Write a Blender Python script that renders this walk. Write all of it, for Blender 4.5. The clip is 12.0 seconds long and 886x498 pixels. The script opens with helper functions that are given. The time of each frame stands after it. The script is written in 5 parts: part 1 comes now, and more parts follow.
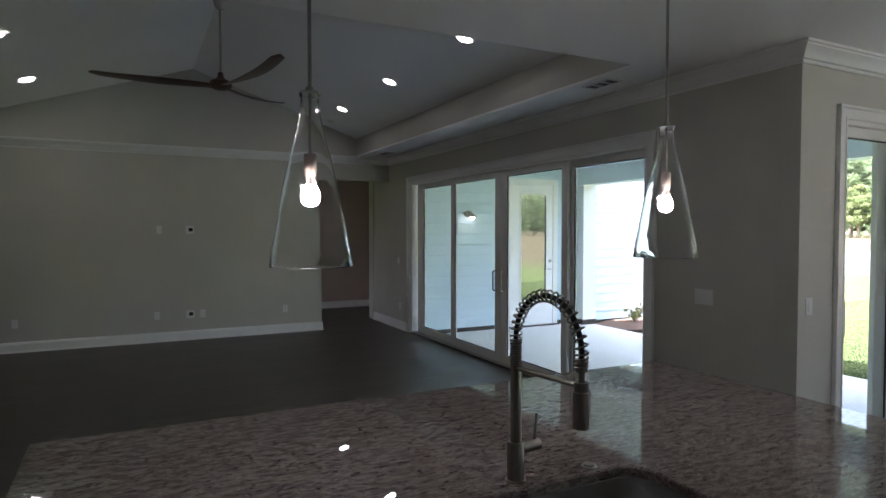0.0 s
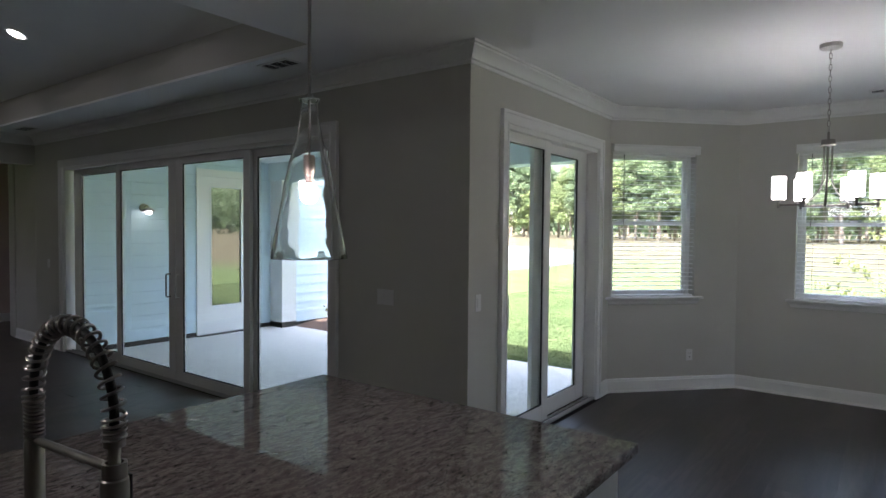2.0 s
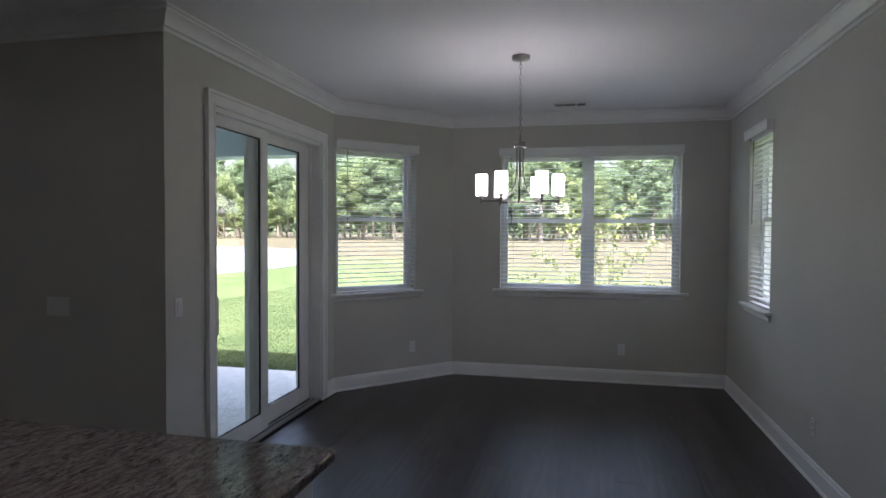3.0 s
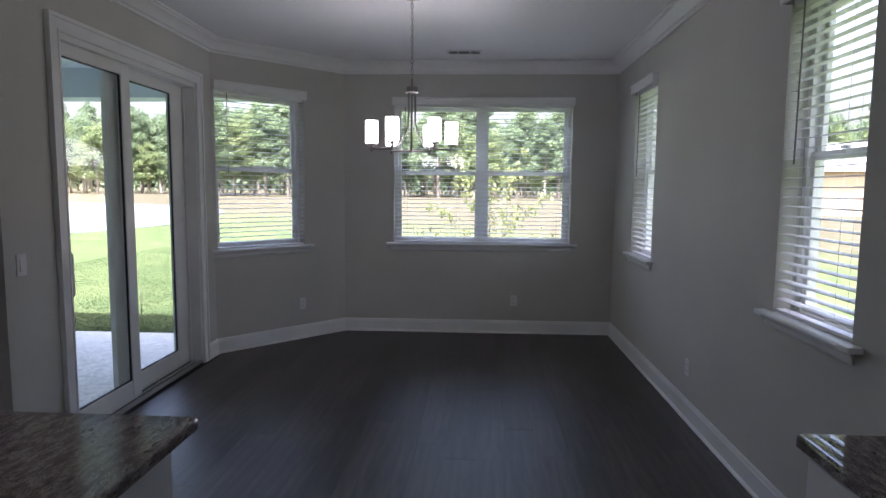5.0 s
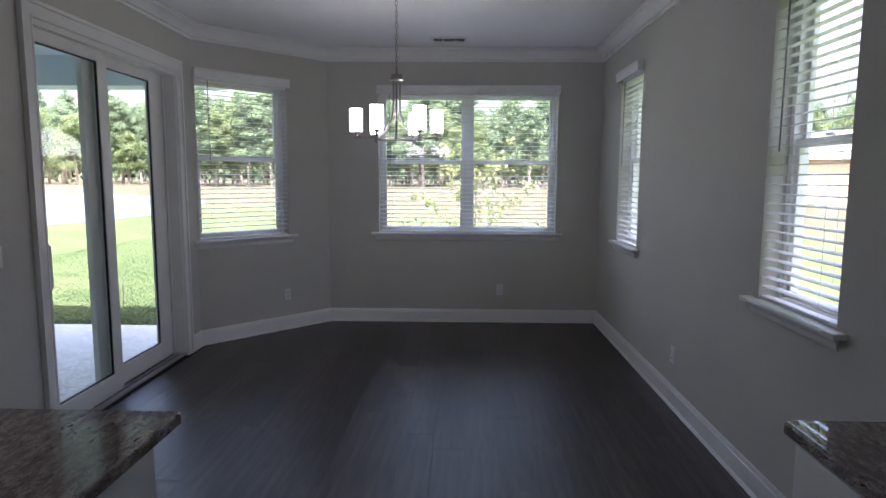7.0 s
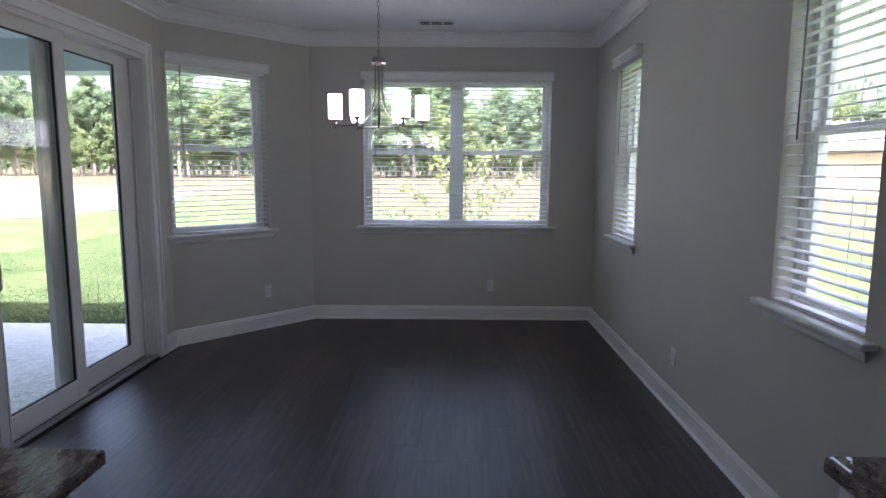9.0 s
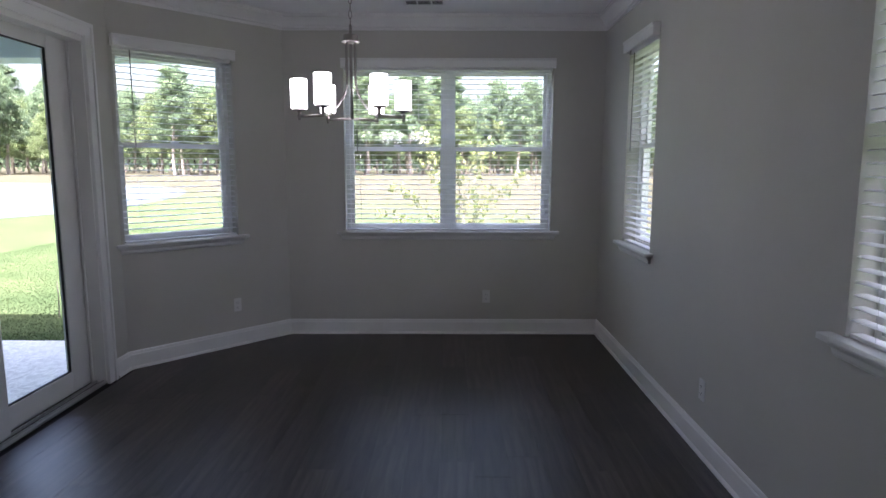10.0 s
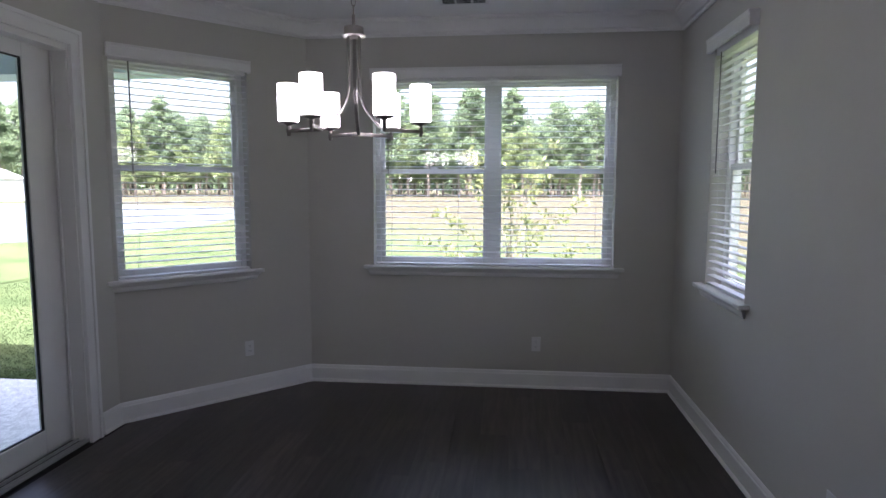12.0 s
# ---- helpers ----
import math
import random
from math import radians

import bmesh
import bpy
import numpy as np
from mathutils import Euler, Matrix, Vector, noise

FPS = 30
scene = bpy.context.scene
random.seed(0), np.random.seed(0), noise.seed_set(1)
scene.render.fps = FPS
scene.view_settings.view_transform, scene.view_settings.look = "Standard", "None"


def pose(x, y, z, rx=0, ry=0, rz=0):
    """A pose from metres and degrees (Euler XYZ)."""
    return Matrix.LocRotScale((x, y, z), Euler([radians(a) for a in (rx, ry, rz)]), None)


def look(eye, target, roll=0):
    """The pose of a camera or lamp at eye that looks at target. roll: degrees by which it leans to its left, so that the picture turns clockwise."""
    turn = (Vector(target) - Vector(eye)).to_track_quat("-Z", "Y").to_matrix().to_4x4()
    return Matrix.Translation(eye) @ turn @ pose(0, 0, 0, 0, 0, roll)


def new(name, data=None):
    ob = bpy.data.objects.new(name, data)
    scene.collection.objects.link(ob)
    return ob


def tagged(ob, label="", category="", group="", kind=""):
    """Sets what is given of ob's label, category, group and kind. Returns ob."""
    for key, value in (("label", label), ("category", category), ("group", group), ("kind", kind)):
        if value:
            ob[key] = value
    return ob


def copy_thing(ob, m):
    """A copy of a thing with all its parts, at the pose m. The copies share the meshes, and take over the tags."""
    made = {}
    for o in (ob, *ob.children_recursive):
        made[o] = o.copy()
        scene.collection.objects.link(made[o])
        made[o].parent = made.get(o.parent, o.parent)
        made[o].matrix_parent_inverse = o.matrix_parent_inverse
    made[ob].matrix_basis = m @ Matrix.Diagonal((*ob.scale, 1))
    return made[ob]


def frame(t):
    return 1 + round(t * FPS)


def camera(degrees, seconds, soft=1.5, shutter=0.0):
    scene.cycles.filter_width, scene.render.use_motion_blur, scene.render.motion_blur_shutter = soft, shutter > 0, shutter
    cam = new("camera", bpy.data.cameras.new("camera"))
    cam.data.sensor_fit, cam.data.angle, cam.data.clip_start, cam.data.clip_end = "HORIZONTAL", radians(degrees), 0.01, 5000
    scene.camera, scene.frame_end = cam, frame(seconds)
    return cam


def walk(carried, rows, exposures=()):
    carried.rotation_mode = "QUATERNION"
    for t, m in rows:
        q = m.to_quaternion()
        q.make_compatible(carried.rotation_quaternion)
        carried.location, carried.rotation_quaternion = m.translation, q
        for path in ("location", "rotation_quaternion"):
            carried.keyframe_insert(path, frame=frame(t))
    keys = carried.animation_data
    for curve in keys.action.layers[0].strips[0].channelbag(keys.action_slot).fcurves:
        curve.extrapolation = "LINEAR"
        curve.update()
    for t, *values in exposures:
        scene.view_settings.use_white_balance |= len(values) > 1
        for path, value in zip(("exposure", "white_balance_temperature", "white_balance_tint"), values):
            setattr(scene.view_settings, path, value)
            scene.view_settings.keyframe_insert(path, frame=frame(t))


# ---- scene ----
cam = camera(72.2, 12.0)
PATH = [
    (0, (2.384, 0.665, 1.645), (3.288, 2.448, 1.581), -0.0),
    (0.5, (2.447, 0.706, 1.630), (3.395, 2.466, 1.562), -0.0),
    (1, (2.606, 0.790, 1.633), (3.677, 2.477, 1.564), 0.1),
    (1.5, (2.779, 0.843, 1.637), (4.100, 2.343, 1.569), 0.2),
    (2, (2.935, 0.882, 1.634), (4.535, 2.079, 1.569), 0.5),
    (2.5, (3.069, 0.882, 1.626), (4.909, 1.663, 1.558), 0.5),
    (3, (3.213, 0.829, 1.594), (5.163, 1.270, 1.536), 0.3),
    (3.5, (3.319, 0.787, 1.572), (5.303, 1.034, 1.510), 0.5),
    (5.5, (3.388, 0.814, 1.546), (5.375, 0.904, 1.331), 0.5),
    (6, (3.396, 0.816, 1.552), (5.381, 0.896, 1.324), 0.4),
    (6.5, (3.405, 0.818, 1.545), (5.391, 0.885, 1.315), 0.4),
    (7, (3.410, 0.814, 1.544), (5.396, 0.873, 1.312), 0.3),
    (9, (3.685, 0.788, 1.543), (5.668, 0.819, 1.283), 0.3),
    (9.5, (3.976, 0.783, 1.550), (5.958, 0.807, 1.283), 0.2),
    (10, (4.315, 0.735, 1.555), (6.297, 0.757, 1.285), 0.1),
    (10.5, (4.628, 0.719, 1.564), (6.609, 0.756, 1.295), 0.2),
    (11, (4.882, 0.677, 1.563), (6.866, 0.732, 1.316), 0.1),
    (11.5, (5.047, 0.631, 1.577), (7.027, 0.810, 1.356), 0.1),
    (12, (5.108, 0.609, 1.581), (7.086, 0.828, 1.381), 0.1),
]
EXPOSURES = [(0, 4.13, 6120, 20), (1.5, 4.03, 6090, 20), (2, 3.67, 6050, 20), (2.5, 3.44, 6000, 22), (3.5, 3.16, 5910, 26), (5.5, 3.37, 5860, 28), (9, 3.47, 5830, 28), (12, 3.38, 5850, 29)]
walk(cam, [(t, look(eye, target, roll)) for t, eye, target, roll in PATH], EXPOSURES)

# ---- world and sun ----
SUN_ELEV, SUN_AZ = 71.0, 176.0     # azimuth of the sun, degrees counter-clockwise from +x
world = bpy.data.worlds.new("sky")
scene.world = world
world.use_nodes = True
wn, wl = world.node_tree.nodes, world.node_tree.links
sky = wn.new("ShaderNodeTexSky")
sky.sky_type, sky.sun_disc = "NISHITA", False
sky.sun_elevation, sky.sun_rotation = radians(SUN_ELEV), radians(90 - SUN_AZ)
sky.air_density, sky.dust_density, sky.ozone_density = 1.4, 9.0, 0.7
wl.new(sky.outputs[0], wn["Background"].inputs[0])
wn["Background"].inputs[1].default_value = 0.105
sun_data = bpy.data.lights.new("sun", "SUN")
sun_data.energy, sun_data.angle, sun_data.color = 3.7, radians(0.8), (1.0, 0.96, 0.9)
sun = new("sun", sun_data)
_s = Vector((math.cos(radians(SUN_ELEV)) * math.cos(radians(SUN_AZ)), math.cos(radians(SUN_ELEV)) * math.sin(radians(SUN_AZ)), math.sin(radians(SUN_ELEV))))
sun.matrix_basis = look(_s * 50, (0, 0, 0))


# lamps: emission of bulbs, opal shades and downlights
BULB, OPAL, DOWN = 4.5, 1.05, 3.2


# ---- materials ----
def material(name, color, rough=0.5, metal=0.0, color2=None, scale=8.0, stretch=(1, 1, 1), detail=4.0, bump=0.0, bump_scale=60.0,
             spec=0.5, emit=None, island=0.0, objrand=0.0, rough_var=0.0, lo=0.35, hi=0.65):
    m = bpy.data.materials.new(name)
    m.use_nodes = True
    n, l = m.node_tree.nodes, m.node_tree.links
    p = n["Principled BSDF"]
    p.inputs["Base Color"].default_value = (*color, 1)
    p.inputs["Roughness"].default_value = rough
    p.inputs["Metallic"].default_value = metal
    p.inputs["Specular IOR Level"].default_value = spec
    tc = n.new("ShaderNodeTexCoord")
    mp = n.new("ShaderNodeMapping")
    mp.inputs["Scale"].default_value = stretch
    l.new(tc.outputs["Object"], mp.inputs[0])
    out = None
    if color2 is not None:
        t = n.new("ShaderNodeTexNoise")
        t.inputs["Scale"].default_value, t.inputs["Detail"].default_value = scale, detail
        l.new(mp.outputs[0], t.inputs["Vector"])
        r = n.new("ShaderNodeValToRGB")
        r.color_ramp.elements[0].position, r.color_ramp.elements[1].position = lo, hi
        r.color_ramp.elements[0].color, r.color_ramp.elements[1].color = (*color, 1), (*color2, 1)
        l.new(t.outputs["Fac"], r.inputs[0])
        out = r.outputs[0]
        if rough_var:
            mr = n.new("ShaderNodeMapRange")
            mr.inputs["To Min"].default_value, mr.inputs["To Max"].default_value = rough - rough_var, rough + rough_var
            l.new(t.outputs["Fac"], mr.inputs[0])
            l.new(mr.outputs[0], p.inputs["Roughness"])
    if island or objrand:
        h = n.new("ShaderNodeHueSaturation")
        mr = n.new("ShaderNodeMapRange")
        k = island or objrand
        mr.inputs["To Min"].default_value, mr.inputs["To Max"].default_value = 1 - k, 1 + k
        if island:
            l.new(n.new("ShaderNodeNewGeometry").outputs["Random Per Island"], mr.inputs[0])
        else:
            l.new(n.new("ShaderNodeObjectInfo").outputs["Random"], mr.inputs[0])
        l.new(mr.outputs[0], h.inputs["Value"])
        if out is not None:
            l.new(out, h.inputs["Color"])
        else:
            h.inputs["Color"].default_value = (*color, 1)
        out = h.outputs[0]
    if out is not None:
        l.new(out, p.inputs["Base Color"])
    if bump:
        t = n.new("ShaderNodeTexNoise")
        t.inputs["Scale"].default_value, t.inputs["Detail"].default_value = bump_scale, 3
        l.new(mp.outputs[0], t.inputs["Vector"])
        b = n.new("ShaderNodeBump")
        b.inputs["Strength"].default_value, b.inputs["Distance"].default_value = bump, 0.01
        l.new(t.outputs["Fac"], b.inputs["Height"])
        l.new(b.outputs[0], p.inputs["Normal"])
    if emit:
        p.inputs["Emission Color"].default_value = (*emit[:3], 1)
        p.inputs["Emission Strength"].default_value = emit[3]
    return m


def glass_material(name, tint, base=0.045, peak=0.85):
    """Clear glass whose gloss grows towards grazing view."""
    m = bpy.data.materials.new(name)
    m.use_nodes = True
    n, l = m.node_tree.nodes, m.node_tree.links
    n.remove(n["Principled BSDF"])
    t, g, f, x = n.new("ShaderNodeBsdfTransparent"), n.new("ShaderNodeBsdfGlossy"), n.new("ShaderNodeLayerWeight"), n.new("ShaderNodeMixShader")
    pw, ma = n.new("ShaderNodeMath"), n.new("ShaderNodeMath")
    pw.operation, ma.operation = "POWER", "MULTIPLY_ADD"
    pw.inputs[1].default_value = 5.0
    ma.inputs[1].default_value, ma.inputs[2].default_value = peak, base
    f.inputs[0].default_value = 0.5
    t.inputs[0].default_value = (*tint, 1)
    g.inputs["Roughness"].default_value = 0.01
    l.new(f.outputs["Facing"], pw.inputs[0])
    l.new(pw.outputs[0], ma.inputs[0])
    l.new(ma.outputs[0], x.inputs[0])
    l.new(t.outputs[0], x.inputs[1])
    l.new(g.outputs[0], x.inputs[2])
    l.new(x.outputs[0], n["Material Output"].inputs[0])
    return m


M_WALL = material("greige_wall_paint", (0.525, 0.514, 0.47), 0.65, color2=(0.555, 0.544, 0.50), scale=1.3, bump=0.06, bump_scale=220)
M_HALL = material("warm_hall_paint", (0.46, 0.37, 0.33), 0.7, color2=(0.48, 0.39, 0.35), scale=1.5, bump=0.06, bump_scale=220)
M_CEIL = material("white_ceiling_paint", (0.84, 0.84, 0.84), 0.85, color2=(0.87, 0.87, 0.87), scale=1.1, bump=0.08, bump_scale=180)
M_TRIM = material("white_trim_paint", (0.78, 0.78, 0.77), 0.32, color2=(0.82, 0.82, 0.81), scale=3, bump=0.02, bump_scale=90)
M_VINYL = material("white_vinyl_frame", (0.76, 0.76, 0.74), 0.35, color2=(0.8, 0.8, 0.78), scale=3)
M_GLASS = glass_material("window_glass", (0.96, 0.98, 0.97))
M_GASKET = material("black_gasket", (0.012, 0.012, 0.013), 0.5)
M_ALU = material("pale_aluminium", (0.6, 0.6, 0.59), 0.35, 0.7)
M_TRACK = material("bronze_track", (0.06, 0.055, 0.05), 0.4, 0.6)
M_FLOOR = material("dark_plank", (0.019, 0.0145, 0.0135), 0.35, color2=(0.078, 0.060, 0.056), scale=2.2, stretch=(1.0, 13, 1), detail=11, bump=0.16, bump_scale=30, objrand=0.32, rough_var=0.10, spec=0.6)
M_FLOOR_J = material("dark_plank_rest", (0.019, 0.0145, 0.0135), 0.35, color2=(0.078, 0.060, 0.056), scale=2.2, stretch=(1.0, 13, 1), detail=11, bump=0.16, bump_scale=30, island=0.38, rough_var=0.10, spec=0.6)
M_SUBFLOOR = material("dark_joint", (0.01, 0.009, 0.009), 0.8)
M_CONC = material("porch_concrete", (0.56, 0.54, 0.505), 0.9, color2=(0.77, 0.745, 0.70), scale=32, detail=10, lo=0.40, hi=0.56, bump=0.7, bump_scale=40)
M_SIDING = material("pale_blue_siding", (0.57, 0.70, 0.77), 0.6, color2=(0.59, 0.72, 0.79), scale=4, bump=0.05, bump_scale=70, objrand=0.03)
M_PORCH = material("porch_ceiling_paint", (0.70, 0.79, 0.79), 0.7, color2=(0.72, 0.81, 0.81), scale=2)

M_STEEL = material("brushed_nickel", (0.36, 0.34, 0.32), 0.30, 1.0, color2=(0.42, 0.40, 0.38), scale=40, stretch=(1, 1, 0.1))
M_STEEL_D = material("dark_brushed_nickel", (0.27, 0.25, 0.23), 0.33, 1.0, color2=(0.33, 0.31, 0.29), scale=40, stretch=(1, 1, 0.1))
M_SINK = material("stainless_sink", (0.42, 0.42, 0.42), 0.35, 1.0, color2=(0.5, 0.5, 0.5), scale=60, stretch=(0.1, 1, 1))
M_CABINET = material("white_cabinet_paint", (0.74, 0.74, 0.74), 0.35, color2=(0.77, 0.77, 0.77), scale=3)
M_PLATE = material("white_cover_plate", (0.74, 0.74, 0.73), 0.35)
# flat black that stands for the shade inside slots and recesses
M_SLOT = material("slot_shade_black", (0.02, 0.02, 0.02), 0.9, spec=0.0)
M_WALNUT = material("walnut_blade", (0.045, 0.020, 0.012), 0.38, color2=(0.09, 0.042, 0.025), scale=5, stretch=(1, 12, 12), detail=6)
M_SHADE = bpy.data.materials.new("clear_pendant_glass")
M_SHADE.use_nodes = True
_p = M_SHADE.node_tree.nodes["Principled BSDF"]
_p.inputs["Transmission Weight"].default_value, _p.inputs["Roughness"].default_value, _p.inputs["IOR"].default_value = 1.0, 0.0, 1.45
_p.inputs["Base Color"].default_value = (0.97, 0.98, 0.98, 1)
M_BULB = material("lit_bulb", (1, 0.95, 0.88), 0.3, emit=(1.0, 0.93, 0.82, BULB))
M_OPAL = material("lit_opal_glass", (0.95, 0.95, 0.93), 0.3, emit=(1.0, 0.95, 0.88, OPAL))
M_LENS = material("lit_downlight_lens", (0.95, 0.95, 0.95), 0.4, emit=(1.0, 0.95, 0.88, DOWN))
M_MULCH = material("brown_mulch", (0.05, 0.03, 0.02), 0.95, color2=(0.12, 0.07, 0.05), scale=30, detail=6, bump=0.8, bump_scale=60)
M_BARK = material("pine_bark", (0.20, 0.16, 0.13), 0.9, color2=(0.38, 0.33, 0.28), scale=3, stretch=(6, 6, 1), bump=0.4, bump_scale=12)
M_LEAF = material("leaf_green", (0.155, 0.215, 0.122), 0.7, color2=(0.225, 0.295, 0.16), scale=0.3, detail=3, island=0.35)
M_LEAF_Y = material("young_leaf_green", (0.17, 0.215, 0.065), 0.6, color2=(0.28, 0.29, 0.12), scale=2, island=0.35)


def translucent(m, share):
    """Let part of the light through a leaf."""
    n, l = m.node_tree.nodes, m.node_tree.links
    p, out = n["Principled BSDF"], n["Material Output"]
    t, mx = n.new("ShaderNodeBsdfTranslucent"), n.new("ShaderNodeMixShader")
    if p.inputs["Base Color"].links:
        l.new(p.inputs["Base Color"].links[0].from_socket, t.inputs["Color"])
    mx.inputs[0].default_value = share
    l.new(p.outputs[0], mx.inputs[1])
    l.new(t.outputs[0], mx.inputs[2])
    l.new(mx.outputs[0], out.inputs["Surface"])


M_LEAF_L = material("light_leaf_green", (0.165, 0.22, 0.095), 0.7, color2=(0.24, 0.29, 0.13), scale=0.3, detail=3, island=0.35)
translucent(M_LEAF, 0.6)
translucent(M_LEAF_L, 0.6)
translucent(M_LEAF_Y, 0.42)
M_WATER = material("pond_water", (0.10, 0.11, 0.11), 0.30, bump=1.0, bump_scale=2.5, spec=1.0)
M_HOUSE_W = material("white_house_siding", (0.72, 0.73, 0.74), 0.7, color2=(0.76, 0.77, 0.78), scale=1)
M_HOUSE_T = material("tan_house_siding", (0.55, 0.42, 0.25), 0.7, color2=(0.6, 0.46, 0.28), scale=1)
M_ROOF = material("grey_shingle_roof", (0.20, 0.20, 0.21), 0.9, color2=(0.28, 0.28, 0.29), scale=4)


def granite():
    m = bpy.data.materials.new("brown_granite")
    m.use_nodes = True
    n, l = m.node_tree.nodes, m.node_tree.links
    p = n["Principled BSDF"]
    p.inputs["Roughness"].default_value = 0.012
    p.inputs["IOR"].default_value = 1.62
    tc = n.new("ShaderNodeTexCoord")
    wrp = n.new("ShaderNodeTexNoise")
    wrp.inputs["Scale"].default_value, wrp.inputs["Detail"].default_value = 2.2, 4
    l.new(tc.outputs["Object"], wrp.inputs["Vector"])
    add = n.new("ShaderNodeVectorMath")
    add.operation = "MULTIPLY_ADD"
    add.inputs[1].default_value = (0.20, 0.09, 0.10)
    l.new(wrp.outputs["Color"], add.inputs[0])
    l.new(tc.outputs["Object"], add.inputs[2])
    mp = n.new("ShaderNodeMapping")
    mp.inputs["Rotation"].default_value = (0, 0, radians(8))
    mp.inputs["Scale"].default_value = (1.0, 2.7, 2.4)
    l.new(add.outputs[0], mp.inputs[0])

    def layer(scale, detail, ramp, rough=0.6):
        t = n.new("ShaderNodeTexNoise")
        t.inputs["Scale"].default_value, t.inputs["Detail"].default_value, t.inputs["Roughness"].default_value = scale, detail, rough
        l.new(mp.outputs[0], t.inputs["Vector"])
        r = n.new("ShaderNodeValToRGB")
        r.color_ramp.elements[0].position, r.color_ramp.elements[0].color = ramp[0][0], (*ramp[0][1], 1)
        r.color_ramp.elements[1].position, r.color_ramp.elements[1].color = ramp[-1][0], (*ramp[-1][1], 1)
        for q, c in ramp[1:-1]:
            r.color_ramp.elements.new(q).color = (*c, 1)
        l.new(t.outputs["Fac"], r.inputs[0])
        return r

    base = layer(19, 10, ((0.30, (0.12, 0.093, 0.088)), (0.48, (0.23, 0.187, 0.176)), (0.58, (0.34, 0.298, 0.285)), (0.72, (0.26, 0.200, 0.190))))
    dark = layer(42, 10, ((0.395, (0.085, 0.08, 0.08)), (0.45, (1, 1, 1))), 0.7)
    speck = layer(150, 4, ((0.38, (0.28, 0.26, 0.25)), (0.48, (1, 1, 1)), (0.66, (1, 1, 1)), (0.74, (1.25, 1.2, 1.15))))
    m1, m2 = n.new("ShaderNodeMix"), n.new("ShaderNodeMix")
    for mm in (m1, m2):
        mm.data_type, mm.blend_type = "RGBA", "MULTIPLY"
        mm.inputs["Factor"].default_value = 0.9
    l.new(base.outputs[0], m1.inputs["A"])
    l.new(dark.outputs[0], m1.inputs["B"])
    l.new(m1.outputs["Result"], m2.inputs["A"])
    l.new(speck.outputs[0], m2.inputs["B"])
    l.new(m2.outputs["Result"], p.inputs["Base Color"])
    return m


def land():
    """Green lawn near the house that turns to dry straw farther off."""
    m = material("lawn_and_field", (0.040, 0.059, 0.025), 0.95, color2=(0.064, 0.084, 0.037), scale=0.9, detail=10, bump=0.5, bump_scale=25, spec=0.0)
    n, l = m.node_tree.nodes, m.node_tree.links
    p = n["Principled BSDF"]
    green = p.inputs["Base Color"].links[0].from_socket
    tc, sep = n.new("ShaderNodeTexCoord"), n.new("ShaderNodeSeparateXYZ")
    l.new(tc.outputs["Object"], sep.inputs[0])
    t = n.new("ShaderNodeTexNoise")
    t.inputs["Scale"].default_value, t.inputs["Detail"].default_value = 0.12, 6
    l.new(tc.outputs["Object"], t.inputs["Vector"])
    k = n.new("ShaderNodeMath")
    k.operation = "MULTIPLY_ADD"
    k.inputs[1].default_value = 26.0
    l.new(t.outputs["Fac"], k.inputs[0])
    l.new(sep.outputs["X"], k.inputs[2])
    yb = n.new("ShaderNodeMath")
    yb.operation = "MULTIPLY_ADD"
    yb.inputs[1].default_value = -0.80
    l.new(sep.outputs["Y"], yb.inputs[0])
    l.new(k.outputs[0], yb.inputs[2])
    r = n.new("ShaderNodeMapRange")
    r.inputs["From Min"].default_value, r.inputs["From Max"].default_value = 31.0, 47.0
    l.new(yb.outputs[0], r.inputs[0])
    straw = n.new("ShaderNodeValToRGB")
    straw.color_ramp.elements[0].position, straw.color_ramp.elements[1].position = 0.35, 0.65
    straw.color_ramp.elements[0].color, straw.color_ramp.elements[1].color = (0.050, 0.049, 0.031, 1), (0.074, 0.066, 0.046, 1)
    t2 = n.new("ShaderNodeTexNoise")
    t2.inputs["Scale"].default_value, t2.inputs["Detail"].default_value = 0.5, 8
    l.new(tc.outputs["Object"], t2.inputs["Vector"])
    l.new(t2.outputs["Fac"], straw.inputs[0])
    mx = n.new("ShaderNodeMix")
    mx.data_type = "RGBA"
    l.new(r.outputs[0], mx.inputs["Factor"])
    l.new(green, mx.inputs["A"])
    l.new(straw.outputs[0], mx.inputs["B"])
    l.new(mx.outputs["Result"], p.inputs["Base Color"])
    return m


M_GRANITE, M_LAND = granite(), land()
M_DARKGLASS = material("dark_reflecting_glass", (0.03, 0.035, 0.035), 0.03, spec=0.8)
M_DARKGLASS.node_tree.nodes["Principled BSDF"].inputs["IOR"].default_value = 2.4


# ---- mesh helpers ----
def box(bm, x0, x1, y0, y1, z0, z1, bev=0.0, m=None):
    r = bmesh.ops.create_cube(bm, size=1.0, matrix=Matrix.Translation(((x0 + x1) / 2, (y0 + y1) / 2, (z0 + z1) / 2)) @ Matrix.Diagonal((abs(x1 - x0), abs(y1 - y0), abs(z1 - z0), 1)))
    vs = r["verts"]
    if bev:
        es = list({e for v in vs for e in v.link_edges})
        r2 = bmesh.ops.bevel(bm, geom=es, offset=bev, segments=2, affect="EDGES", profile=0.5)
        vs = list({v for f in r2["faces"] for v in f.verts} | {v for v in vs if v.is_valid})
    if m is not None:
        bmesh.ops.transform(bm, matrix=m, verts=[v for v in vs if v.is_valid])
    return vs


